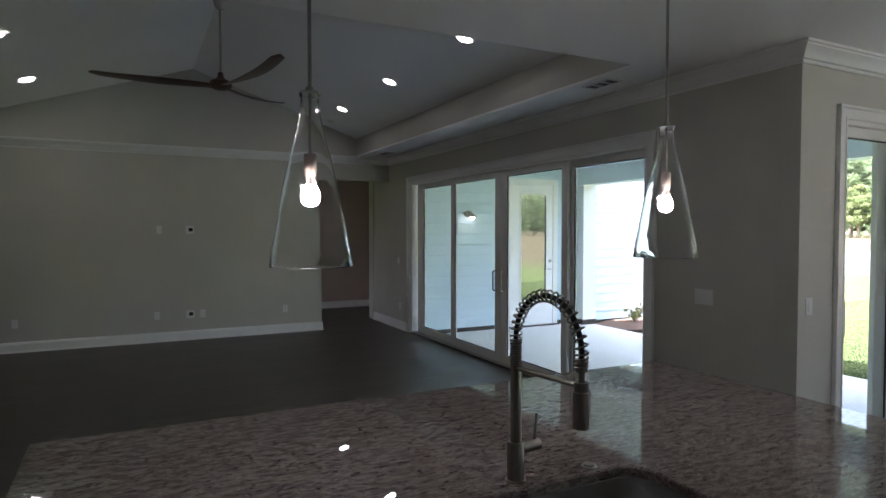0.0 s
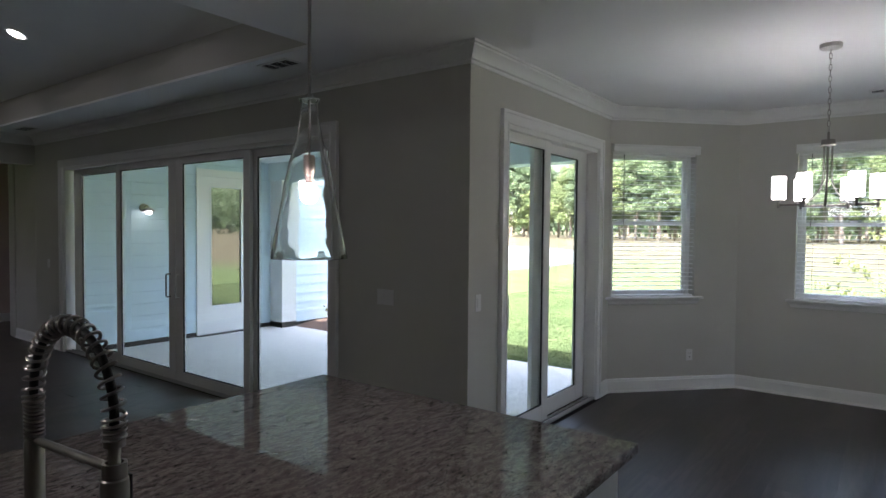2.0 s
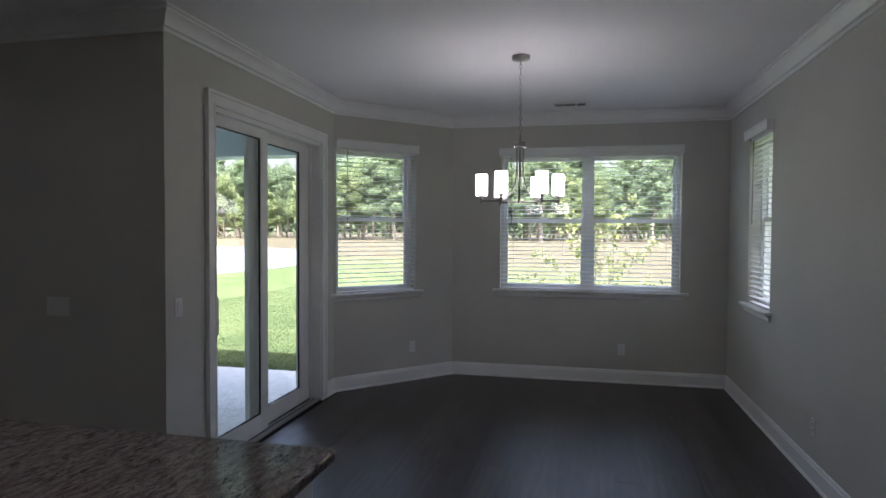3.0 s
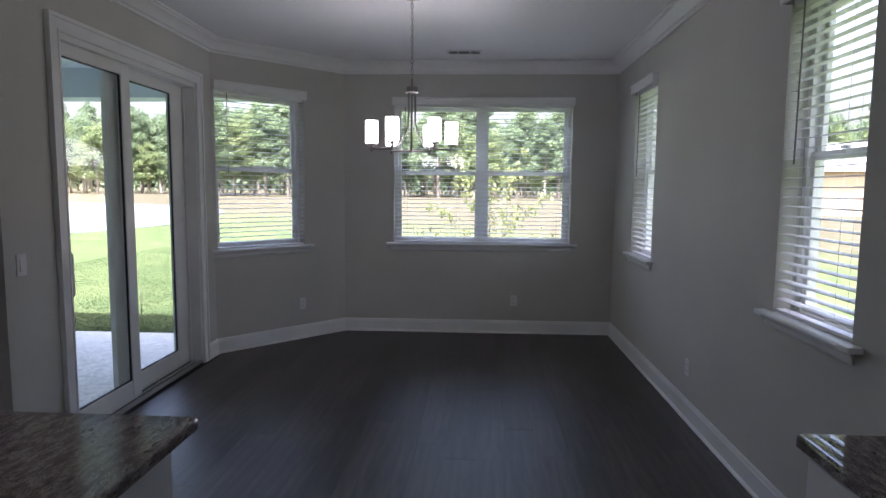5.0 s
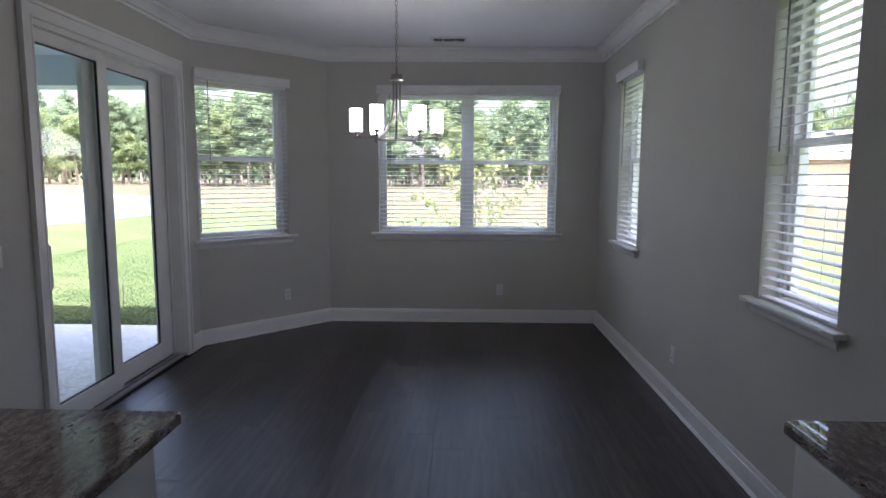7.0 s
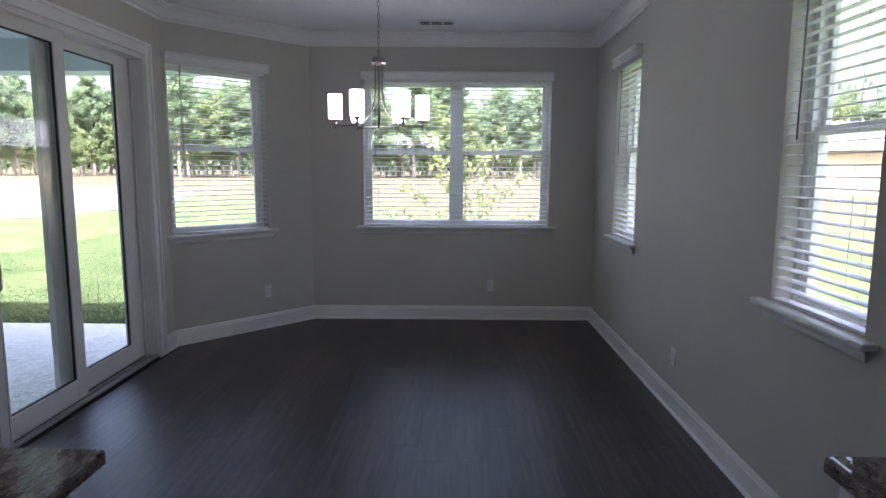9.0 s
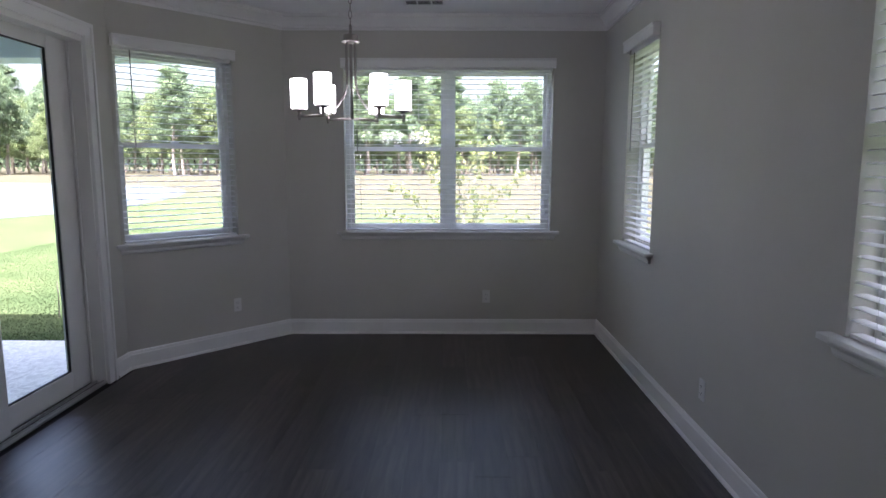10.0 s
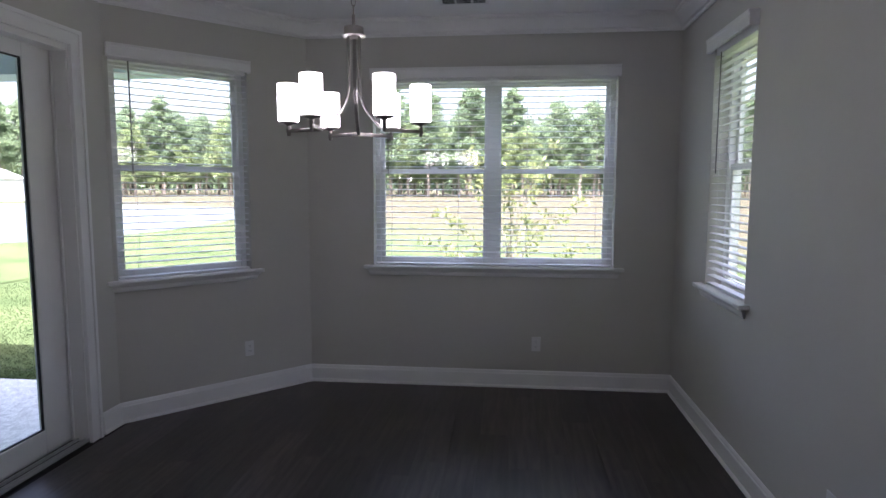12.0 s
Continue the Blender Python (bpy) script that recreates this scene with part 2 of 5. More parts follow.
def lathe(bm, profile, n=32, m=Matrix()):
    """Turn (radius, height) points round the z axis."""
    rings = []
    for r, z in profile:
        if r < 1e-5:
            rings.append([bm.verts.new(m @ Vector((0, 0, z)))])
        else:
            rings.append([bm.verts.new(m @ Vector((r * math.cos(2 * math.pi * i / n), r * math.sin(2 * math.pi * i / n), z))) for i in range(n)])
    for a, b in zip(rings, rings[1:]):
        for i in range(n):
            j = (i + 1) % n
            q = [a[i % len(a)], a[j % len(a)], b[j % len(b)], b[i % len(b)]]
            q = list(dict.fromkeys(q))
            if len(q) > 2:
                bm.faces.new(q)


def tube(bm, pts, radius, n=10, caps=True, flat=1.0):
    """A round bar along a line of points; flat squeezes it."""
    pts = [Vector(p) for p in pts]
    rings, up = [], None
    for i, p in enumerate(pts):
        d = (pts[min(i + 1, len(pts) - 1)] - pts[max(i - 1, 0)]).normalized()
        if up is None:
            up = d.orthogonal().normalized()
        up = (up - d * up.dot(d)).normalized()
        side = d.cross(up)
        r = radius[i] if isinstance(radius, (list, tuple)) else radius
        rings.append([bm.verts.new(p + up * (r * math.cos(2 * math.pi * k / n)) + side * (r * flat * math.sin(2 * math.pi * k / n))) for k in range(n)])
    for a, b in zip(rings, rings[1:]):
        for k in range(n):
            bm.faces.new((a[k], a[(k + 1) % n], b[(k + 1) % n], b[k]))
    if caps:
        bm.faces.new(rings[0][::-1])
        bm.faces.new(rings[-1])


def sweep(bm, profile, pts, closed=False):
    """Sweep (depth into the room, height) along floor points, with mitred corners; the room lies to the right of the way."""
    pts = [Vector((p[0], p[1], 0)) for p in pts]
    rings = []
    k = len(pts)
    for i, p in enumerate(pts):
        d0 = (p - pts[i - 1]).normalized() if i > 0 else None
        d1 = (pts[i + 1] - p).normalized() if i < k - 1 else None
        n0 = Vector((d0.y, -d0.x, 0)) if d0 else None
        n1 = Vector((d1.y, -d1.x, 0)) if d1 else None
        if n0 and n1:
            b = (n0 + n1)
            b = b / max(b.dot(n0), 0.2)
        else:
            b = n0 or n1
        rings.append([bm.verts.new(p + b * u + Vector((0, 0, w))) for u, w in profile])
    m = len(profile)
    for a, b in zip(rings, rings[1:]):
        for j in range(m):
            bm.faces.new((a[j], b[j], b[(j + 1) % m], a[(j + 1) % m]))
    bm.faces.new(rings[0])
    bm.faces.new(rings[-1][::-1])


def solid(name, bm, mat, smooth=False, parent=None, label="", m=None):
    bmesh.ops.recalc_face_normals(bm, faces=bm.faces)
    me = bpy.data.meshes.new(name)
    bm.to_mesh(me)
    bm.free()
    me.materials.append(mat)
    if smooth:
        for f in me.polygons:
            f.use_smooth = True
        me.set_sharp_from_angle(angle=radians(40))
    ob = new(name, me)
    if parent:
        ob.parent = parent
    if m is not None:
        ob.matrix_basis = m
    if label:
        ob["label"] = label
    return ob


def part(name, bm, mat, parent, label="", smooth=False, m=None):
    return solid(name, bm, mat, smooth, parent, label, m)


def bx(*args, bev=0.0):
    bm = bmesh.new()
    box(bm, *args, bev=bev)
    return bm


def thing(name, m, label, category, group=""):
    ob = new(name)
    ob.empty_display_size = 0.1
    ob.matrix_basis = m
    return tagged(ob, label, category, group)


def frame_of(p0, p1):
    """The pose of a wall: x along it, y out of the room, z up."""
    d = Vector((p1[0] - p0[0], p1[1] - p0[1], 0)).normalized()
    return Matrix.Translation((p0[0], p0[1], 0)) @ Matrix.Rotation(math.atan2(d.y, d.x), 4, "Z")


def wall(name, p0, p1, thick, z0, z1, openings=(), mat=None, ext0=0.0, ext1=0.0):
    m = frame_of(p0, p1)
    length = (Vector(p1) - Vector(p0)).length
    xs = sorted({-ext0, length + ext1, *(q for o in openings for q in o[:2])})
    zs = sorted({z0, z1, *(min(max(q, z0), z1) for o in openings for q in o[2:])})
    cells = set()
    for i in range(len(xs) - 1):
        for k in range(len(zs) - 1):
            xm, zm = (xs[i] + xs[i + 1]) / 2, (zs[k] + zs[k + 1]) / 2
            if not any(o[0] < xm < o[1] and o[2] < zm < o[3] for o in openings):
                cells.add((i, k))
    bm = bmesh.new()
    made = {}

    def vert(i, k, y):
        if (i, k, y) not in made:
            made[i, k, y] = bm.verts.new((xs[i], y, zs[k]))
        return made[i, k, y]

    for i, k in cells:
        for y in (0, thick):
            bm.faces.new((vert(i, k, y), vert(i + 1, k, y), vert(i + 1, k + 1, y), vert(i, k + 1, y)))
        for di, dk, p, q in ((-1, 0, (i, k), (i, k + 1)), (1, 0, (i + 1, k), (i + 1, k + 1)), (0, -1, (i, k), (i + 1, k)), (0, 1, (i, k + 1), (i + 1, k + 1))):
            if (i + di, k + dk) not in cells:
                bm.faces.new((vert(*p, 0), vert(*q, 0), vert(*q, thick), vert(*p, thick)))
    ob = solid(name, bm, mat or M_WALL, m=m)
    return tagged(ob, kind="structure")


# ---- plan ----
WX, PY, FX, RY, LY, CZ = 6.29, 3.176, 9.875, -0.642, 10.425, 2.86
A, B = (8.80, 3.196), (9.845, 2.218)
T = 0.16
KX = -1.2                       # closing wall behind the camera's side
TRAY = (0.62, 5.712, 4.07, LY)   # raised ceiling: x0, x1, y0, y1
# openings, along each wall from its first point
SL = (LY - 9.515, LY - 4.515, 0.0, 2.385)
PD = (6.765 - WX, 8.515 - WX, 0.0, 2.41)
W1 = (0.028, 0.945, 0.968, 2.442)
W2 = (B[1] - 1.688, B[1] + 0.184, 0.968, 2.442)
W3 = (FX - 9.14, FX - 8.475, 0.968, 2.442)
W4 = (FX - 6.385, FX - 5.755, 0.968, 2.442)

F_SL, F_PD, F_W1, F_W2, F_RW = frame_of((WX, LY), (WX, PY)), frame_of((WX, PY), A), frame_of(A, B), frame_of(B, (FX, RY)), frame_of((FX, RY), (KX, RY))
tagged(wall("wall_east_living", (WX, LY), (WX, PY), T, 0, CZ, [SL], ext0=1.0, ext1=-T), "greige painted living room wall with a wide patio slider")
tagged(wall("wall_patio_door", (WX, PY), A, T, 0, CZ, [PD]), "greige painted wall with the dining patio door")
tagged(wall("wall_angled", A, B, T, 0, CZ, [W1], ext0=0.0, ext1=0.0), "greige painted angled wall with one window")
tagged(wall("wall_dining_end", B, (FX, RY), T, 0, CZ, [W2], ext1=T), "greige painted dining end wall with a double window")
tagged(wall("wall_south", (FX, RY), (KX, RY), T, 0, CZ, [W3, W4], ext1=T), "greige painted side wall with two windows")
tagged(wall("wall_west", (KX, RY), (KX, LY), T, 0, 4.4, ext1=T), "greige painted closing wall")
wall("wall_north_living", (KX, LY), (WX, LY), T, 0, CZ, [(5.10 - KX, WX - KX - 0.001, 0, 2.47)])
bm = bmesh.new()
# gable above the north wall, up to the vault
RIDGE_X, RIDGE_Z, EAVE_Z = 3.185, 4.02, 3.16
for y in (LY, LY + T):
    bm.faces.new([bm.verts.new(v) for v in ((TRAY[0] - 0.1, y, CZ), (TRAY[1] + 0.1, y, CZ), (TRAY[1] + 0.1, y, EAVE_Z), (RIDGE_X, y, RIDGE_Z + 0.1), (TRAY[0] - 0.1, y, EAVE_Z))])
tagged(solid("wall_gable", bm, M_WALL), "greige painted gable under the vaulted ceiling", kind="structure")

# ceiling: flat sheet round the tray, its fascia and the vault, in one mesh
bm = bmesh.new()
box(bm, KX, TRAY[0], TRAY[2], LY, CZ, CZ + 0.02)
box(bm, TRAY[1], WX + T, TRAY[2], LY + 1.2, CZ, CZ + 0.02)
box(bm, KX, WX + T, RY - T, TRAY[2], CZ, CZ + 0.02)
box(bm, WX + T, FX + T, RY - T, PY + T, CZ, CZ + 0.02)
for xa, xb in ((TRAY[0], RIDGE_X), (TRAY[1], RIDGE_X)):
    lo = [bm.verts.new(v) for v in ((xa, TRAY[2], EAVE_Z), (xb, TRAY[2], RIDGE_Z), (xb, LY, RIDGE_Z), (xa, LY, EAVE_Z))]
    hi = [bm.verts.new(v.co + Vector((0, 0, 0.03))) for v in lo]
    bm.faces.new(lo), bm.faces.new(hi)
    for i in range(4):
        bm.faces.new((lo[i], lo[(i + 1) % 4], hi[(i + 1) % 4], hi[i]))
tagged(solid("ceiling", bm, M_CEIL), "white painted ceiling with a vaulted tray over the living room", "ceiling", kind="structure")
bm = bmesh.new()
box(bm, TRAY[0] - 0.02, TRAY[0], TRAY[2], LY, CZ + 0.02, EAVE_Z + 0.05)
box(bm, TRAY[1], TRAY[1] + 0.02, TRAY[2], LY, CZ + 0.02, EAVE_Z + 0.05)
box(bm, TRAY[0] - 0.02, TRAY[1] + 0.02, TRAY[2] - 0.02, TRAY[2], CZ + 0.02, RIDGE_Z + 0.05)
tagged(solid("wall_tray_fascia", bm, M_WALL), "greige painted fascia of the tray ceiling", kind="structure")
# passage behind the north wall
HY = 13.05
wall("wall_hall_back", (3.8, HY), (WX + 0.6, HY), T, 0, CZ, mat=M_HALL)
# unseen opening in the left wall, added to let daylight into the hall
wall("wall_hall_left", (3.8, LY + T), (3.8, HY), T, 0, CZ, [(1.6, 2.1, 0.9, 2.2)], mat=M_HALL)
wall("wall_hall_east", (WX + 0.6, HY), (WX + 0.6, LY + 1.0), T, 0, CZ, mat=M_HALL)
wall("wall_hall_pier", (WX - 0.02, 11.16), (WX + 0.6 + T, 11.16), 0.14, 0, CZ)
bm = bx(3.6, WX + 0.8, LY + 1.2, HY + T, CZ, CZ + 0.02)
box(bm, 3.6, TRAY[1], LY + T, LY + 1.2, CZ, CZ + 0.02)
tagged(solid("ceiling_hall", bm, M_CEIL), "white painted hall ceiling", kind="structure")

# unseen roof decks added to keep sun out; deep south eave shades the blinds
bm = bx(KX - 0.5, 10.05, RY - 0.95, TRAY[2] - 0.3, 3.02, 3.10)
box(bm, TRAY[1] + 0.3, 10.05, TRAY[2] - 0.3, 9.6, 3.02, 3.10)
box(bm, KX - 0.5, WX + 1.0, 9.6, HY + 0.5, 4.30, 4.38)
box(bm, KX - 0.5, TRAY[1] + 0.3, TRAY[2] - 0.3, 9.6, 4.30, 4.38)
box(bm, KX - 0.5, TRAY[1] + 0.35, TRAY[2] - 0.36, TRAY[2] - 0.3, 3.02, 4.30)
box(bm, TRAY[1] + 0.3, TRAY[1] + 0.36, TRAY[2] - 0.3, 9.6, 3.10, 4.30)
box(bm, WX + T, WX + 1.0, 9.6, HY + 0.5, 2.9, 4.30)
tagged(solid("roof", bm, M_CEIL), "plain unseen deck added over the house to block the sun", "roof", kind="structure")

# ---- trim: crown, baseboard ----
CROWN = [(0, CZ - 0.125), (0.012, CZ - 0.125), (0.014, CZ - 0.105), (0.030, CZ - 0.098), (0.040, CZ - 0.075), (0.062, CZ - 0.045), (0.085, CZ - 0.032), (0.088, CZ - 0.020), (0.100, CZ - 0.016), (0.100, CZ - 0.0005), (0, CZ - 0.0005)]
bm = bmesh.new()
sweep(bm, CROWN, [(KX, LY), (WX, LY), (WX, PY), A, B, (FX, RY), (KX, RY), (KX, LY)])
tagged(solid("trim_crown", bm, M_TRIM, smooth=True), "white painted stepped crown moulding", "crown moulding", kind="structure")
BASE = [(0, 0.001), (0.028, 0.001), (0.028, 0.012), (0.020, 0.020), (0.016, 0.022), (0.016, 0.112), (0.011, 0.118), (0.011, 0.126), (0.006, 0.138), (0, 0.140)]
for pts in ([(KX, LY), (5.10, LY), (5.10, LY + T)], [(WX, 11.16), (WX, 9.61)], [(WX, 4.42), (WX, PY), (6.67, PY)], [(8.61, 3.1945), A, B, (FX, RY), (5.0, RY)],
                         [(3.96, HY), (WX + 0.6, HY)], [(KX, RY + 0.7), (KX, LY)]):
    bm = bmesh.new()
    sweep(bm, BASE, pts)
    tagged(solid("baseboard", bm, M_TRIM), "white painted baseboard with a shoe moulding", "baseboard", kind="structure")


def casing(name, m, a, b, z0, z1, w=0.092, d=0.02):
    """Flat door casing with a raised outer band, on three sides of an opening."""
    bm = bmesh.new()
    for x0, x1 in ((a - w, a), (b, b + w)):
        box(bm, x0, x1, -d, 0, z0, z1 + w)
    box(bm, a, b, -d, 0, z1, z1 + w)
    for x0, x1 in ((a - w, a - w + 0.022), (b + w - 0.022, b + w)):
        box(bm, x0, x1, -d - 0.012, -d, z0, z1 + w)
    box(bm, a - w + 0.022, b + w - 0.022, -d - 0.012, -d, z1 + w - 0.022, z1 + w)
    for x0, x1 in ((a - 0.012, a), (b, b + 0.012)):
        box(bm, x0, x1, -d - 0.005, -d, z0, z1 + 0.012)
    ob = solid(name, bm, M_TRIM, m=m)
    return tagged(ob, "white painted door casing", "casing", kind="structure")


# ---- sliding glass doors ----
def glass_panel(parent, x0, x1, y, z0, z1, stile_l, stile_r, top=0.085, bot=0.10, d=0.04):
    """One framed panel between x0 and x1; returns the panel part."""
    bm = bmesh.new()
    box(bm, x0, x0 + stile_l, y, y + d, z0, z1, bev=0.004)
    box(bm, x1 - stile_r, x1, y, y + d, z0, z1, bev=0.004)
    box(bm, x0 + stile_l, x1 - stile_r, y, y + d, z1 - top, z1, bev=0.004)
    box(bm, x0 + stile_l, x1 - stile_r, y, y + d, z0, z0 + bot, bev=0.004)
    panel = part("door_panel", bm, M_VINYL, parent)
    a, b, za, zb, g = x0 + stile_l, x1 - stile_r, z0 + bot, z1 - top, 0.009
    bm = bmesh.new()
    box(bm, a, a + g, y + 0.008, y + 0.02, za, zb)
    box(bm, b - g, b, y + 0.008, y + 0.02, za, zb)
    box(bm, a + g, b - g, y + 0.008, y + 0.02, zb - g, zb)
    box(bm, a + g, b - g, y + 0.008, y + 0.02, za, za + g)
    part("gasket", bm, M_GASKET, panel, "black glazing gasket")
    part("pane", bx(a + 0.002, b - 0.002, y + 0.022, y + 0.026, za + 0.002, zb - 0.002), M_GLASS, panel, "clear glass")
    return panel


def pull(parent, x, y, z, mat, h=0.20):
    bm = bmesh.new()
    tube(bm, [(x, y, z - h / 2), (x, y - 0.035, z - h / 2), (x, y - 0.045, z - h / 2 + 0.012), (x, y - 0.045, z + h / 2 - 0.012), (x, y - 0.035, z + h / 2), (x, y, z + h / 2)], 0.008, 8)
    part("handle", bm, mat, parent, "dark pull handle", smooth=True)


def door_frame(parent, a, b, z1, y0, y1, w=0.035):
    bm = bmesh.new()
    box(bm, a, a + w, y0, y1, 0, z1)
    box(bm, b - w, b, y0, y1, 0, z1)
    box(bm, a + w, b - w, y0, y1, z1 - w, z1)
    part("frame", bm, M_VINYL, parent)
    bm = bmesh.new()
    box(bm, a + w, b - w, y0 - 0.006, y1, 0.002, 0.012)
    part("sill", bm, M_TRACK, parent, "dark channel of the threshold")
    bm = bmesh.new()
    for y in (y0 - 0.006, y0 + 0.020, y0 + 0.066, y0 + 0.116):
        box(bm, a + w, b - w, y, y + 0.008, 0.012, 0.03)
    part("track", bm, M_ALU, parent, "pale aluminium sliding track")


door = thing("door_1", F_SL, "wide white vinyl four-panel sliding patio door, closed", "sliding door")
door["kind"] = "structure"
casing("trim_slider", F_SL, SL[0], SL[1], 0, SL[3])
door_frame(door, SL[0], SL[1], SL[3], 0.0, 0.15)
sy = lambda y: LY - y
glass_panel(door, sy(9.42), sy(8.19), 0.085, 0.03, 2.35, 0.21 - 0.0, 0.10, top=0.07)
pa = glass_panel(door, sy(8.175), sy(6.90), 0.035, 0.03, 2.35, 0.09, 0.13, top=0.07)
pb = glass_panel(door, sy(6.895), sy(5.63), 0.035, 0.03, 2.35, 0.13, 0.095, top=0.07)
glass_panel(door, sy(5.72), sy(4.51), 0.085, 0.03, 2.35, 0.13, 0.085, top=0.07)
M_HANDLE = material("dark_bronze_handle", (0.03, 0.027, 0.025), 0.35, 0.8)
pull(pa, sy(7.0), 0.035, 1.02, M_HANDLE, 0.24)
pull(pb, sy(6.82), 0.035, 1.02, M_VINYL, 0.24)

door = thing("door_2", F_PD, "white vinyl two-panel sliding patio door, closed", "sliding door")
door["kind"] = "structure"
casing("trim_patio_door", F_PD, PD[0] + 0.006, PD[1] - 0.028, 0, PD[3])
door_frame(door, PD[0], PD[1], PD[3], 0.0, 0.15)
p1 = glass_panel(door, 6.79 - WX, 7.58 - WX, 0.045, 0.03, 2.375, 0.035, 0.105, top=0.075, bot=0.135)
glass_panel(door, 7.38 - WX, 8.365 - WX, 0.095, 0.03, 2.375, 0.13, 0.11, top=0.08, bot=0.14)
part("jamb_filler", bx(8.37 - WX, PD[1] - 0.035, 0.112, 0.148, 0.03, 2.375), M_VINYL, door)
part("jamb_stop", bx(PD[1] - 0.047, PD[1] - 0.035, 0.088, 0.102, 0.03, 2.375, bev=0.003), M_TRIM, door)
pull(p1, 6.815 - WX, 0.045, 1.02, M_VINYL, 0.26)


# ---- windows with blinds ----
M_SLAT = material("white_faux_wood_slat", (0.80, 0.80, 0.80), 0.4, color2=(0.83, 0.83, 0.83), scale=6)
M_CORD = material("white_cord", (0.75, 0.75, 0.74), 0.8)
M_WAND = material("grey_tilt_wand", (0.12, 0.12, 0.12), 0.3)
SLATS = {}


def window(name, m, op, units=1, label="white vinyl single-hung window with a stool and apron"):
    a, b, z0, z1 = op
    w = thing(name, m, label, "window")
    w["kind"] = "structure"
    y0, y1 = 0.100, 0.178
    zm = z0 + (z1 - z0) * 0.505
    # plaster returns are the wall itself; outer frame
    step = (b - a) / units
    for u in range(units):
        xa, xb = a + u * step, a + (u + 1) * step
        fw = 0.036
        bm = bmesh.new()
        box(bm, xa, xa + fw, y0, y1, z0, z1)
        box(bm, xb - fw, xb, y0, y1, z0, z1)
        box(bm, xa + fw, xb - fw, y0, y1, z1 - fw, z1)
        box(bm, xa + fw, xb - fw, y0, y1, z0 - 0.01, z0 + 0.014)
        part("window_frame", bm, M_VINYL, w)
        for lower in (0, 1):
            sw = 0.036 if lower else 0.030
            zz0, zz1 = (z0 + 0.014, zm + 0.02) if lower else (zm - 0.02, z1 - fw)
            yy = y0 + (0.012 if lower else 0.040)
            bm = bmesh.new()
            box(bm, xa + fw, xa + fw + sw, yy, yy + 0.027, zz0, zz1, bev=0.003)
            box(bm, xb - fw - sw, xb - fw, yy, yy + 0.027, zz0, zz1, bev=0.003)
            box(bm, xa + fw + sw, xb - fw - sw, yy, yy + 0.027, zz0, zz0 + (0.036 if lower else 0.04), bev=0.003)
            box(bm, xa + fw + sw, xb - fw - sw, yy, yy + 0.027, zz1 - 0.04, zz1, bev=0.003)
            sash = part("sash", bm, M_VINYL, w)
            part("pane", bx(xa + fw + sw - 0.004, xb - fw - sw + 0.004, yy + 0.011, yy + 0.015, zz0 + 0.030, zz1 - 0.034), M_GLASS, sash, "clear glass")
        bm = bmesh.new()
        box(bm, (xa + xb) / 2 - 0.03, (xa + xb) / 2 + 0.03, y0 - 0.002, y0 + 0.012, zm + 0.02, zm + 0.034, bev=0.003)
        part("sash_lock", bm, M_VINYL, w)
    # stool with rounded nose and horns, apron with a cove
    bm = bmesh.new()
    prof = [(0.099, z0 - 0.024), (-0.050, z0 - 0.024), (-0.058, z0 - 0.018), (-0.060, z0 - 0.010), (-0.056, z0 - 0.003), (-0.050, z0 + 0.001), (0.099, z0 + 0.001)]
    ra = [bm.verts.new((a + 0.002, y, z)) for y, z in prof]
    rb = [bm.verts.new((b - 0.002, y, z)) for y, z in prof]
    for j in range(len(prof)):
        bm.faces.new((ra[j], rb[j], rb[(j + 1) % len(prof)], ra[(j + 1) % len(prof)]))
    bm.faces.new(ra), bm.faces.new(rb)
    for x0, x1 in ((a - 0.075, a + 0.002), (b - 0.002, b + 0.075)):
        box(bm, x0, x1, -0.058, 0, z0 - 0.024, z0 + 0.001, bev=0.004)
    part("window_sill", bm, M_TRIM, w, "white painted stool")
    bm = bmesh.new()
    prof = [(0, z0 - 0.024), (-0.038, z0 - 0.024), (-0.034, z0 - 0.034), (-0.022, z0 - 0.046), (-0.018, z0 - 0.066), (-0.010, z0 - 0.078), (0, z0 - 0.080)]
    r = []
    for x, k in ((a - 0.055, 1), (b + 0.055, -1)):
        r.append([bm.verts.new((x + k * (0.035 + y * 0.9), y, z)) for y, z in prof])
    for j in range(len(prof)):
        bm.faces.new((r[0][j], r[1][j], r[1][(j + 1) % len(prof)], r[0][(j + 1) % len(prof)]))
    bm.faces.new(r[0]), bm.faces.new(r[1])
    part("apron", bm, M_TRIM, w)
    return w


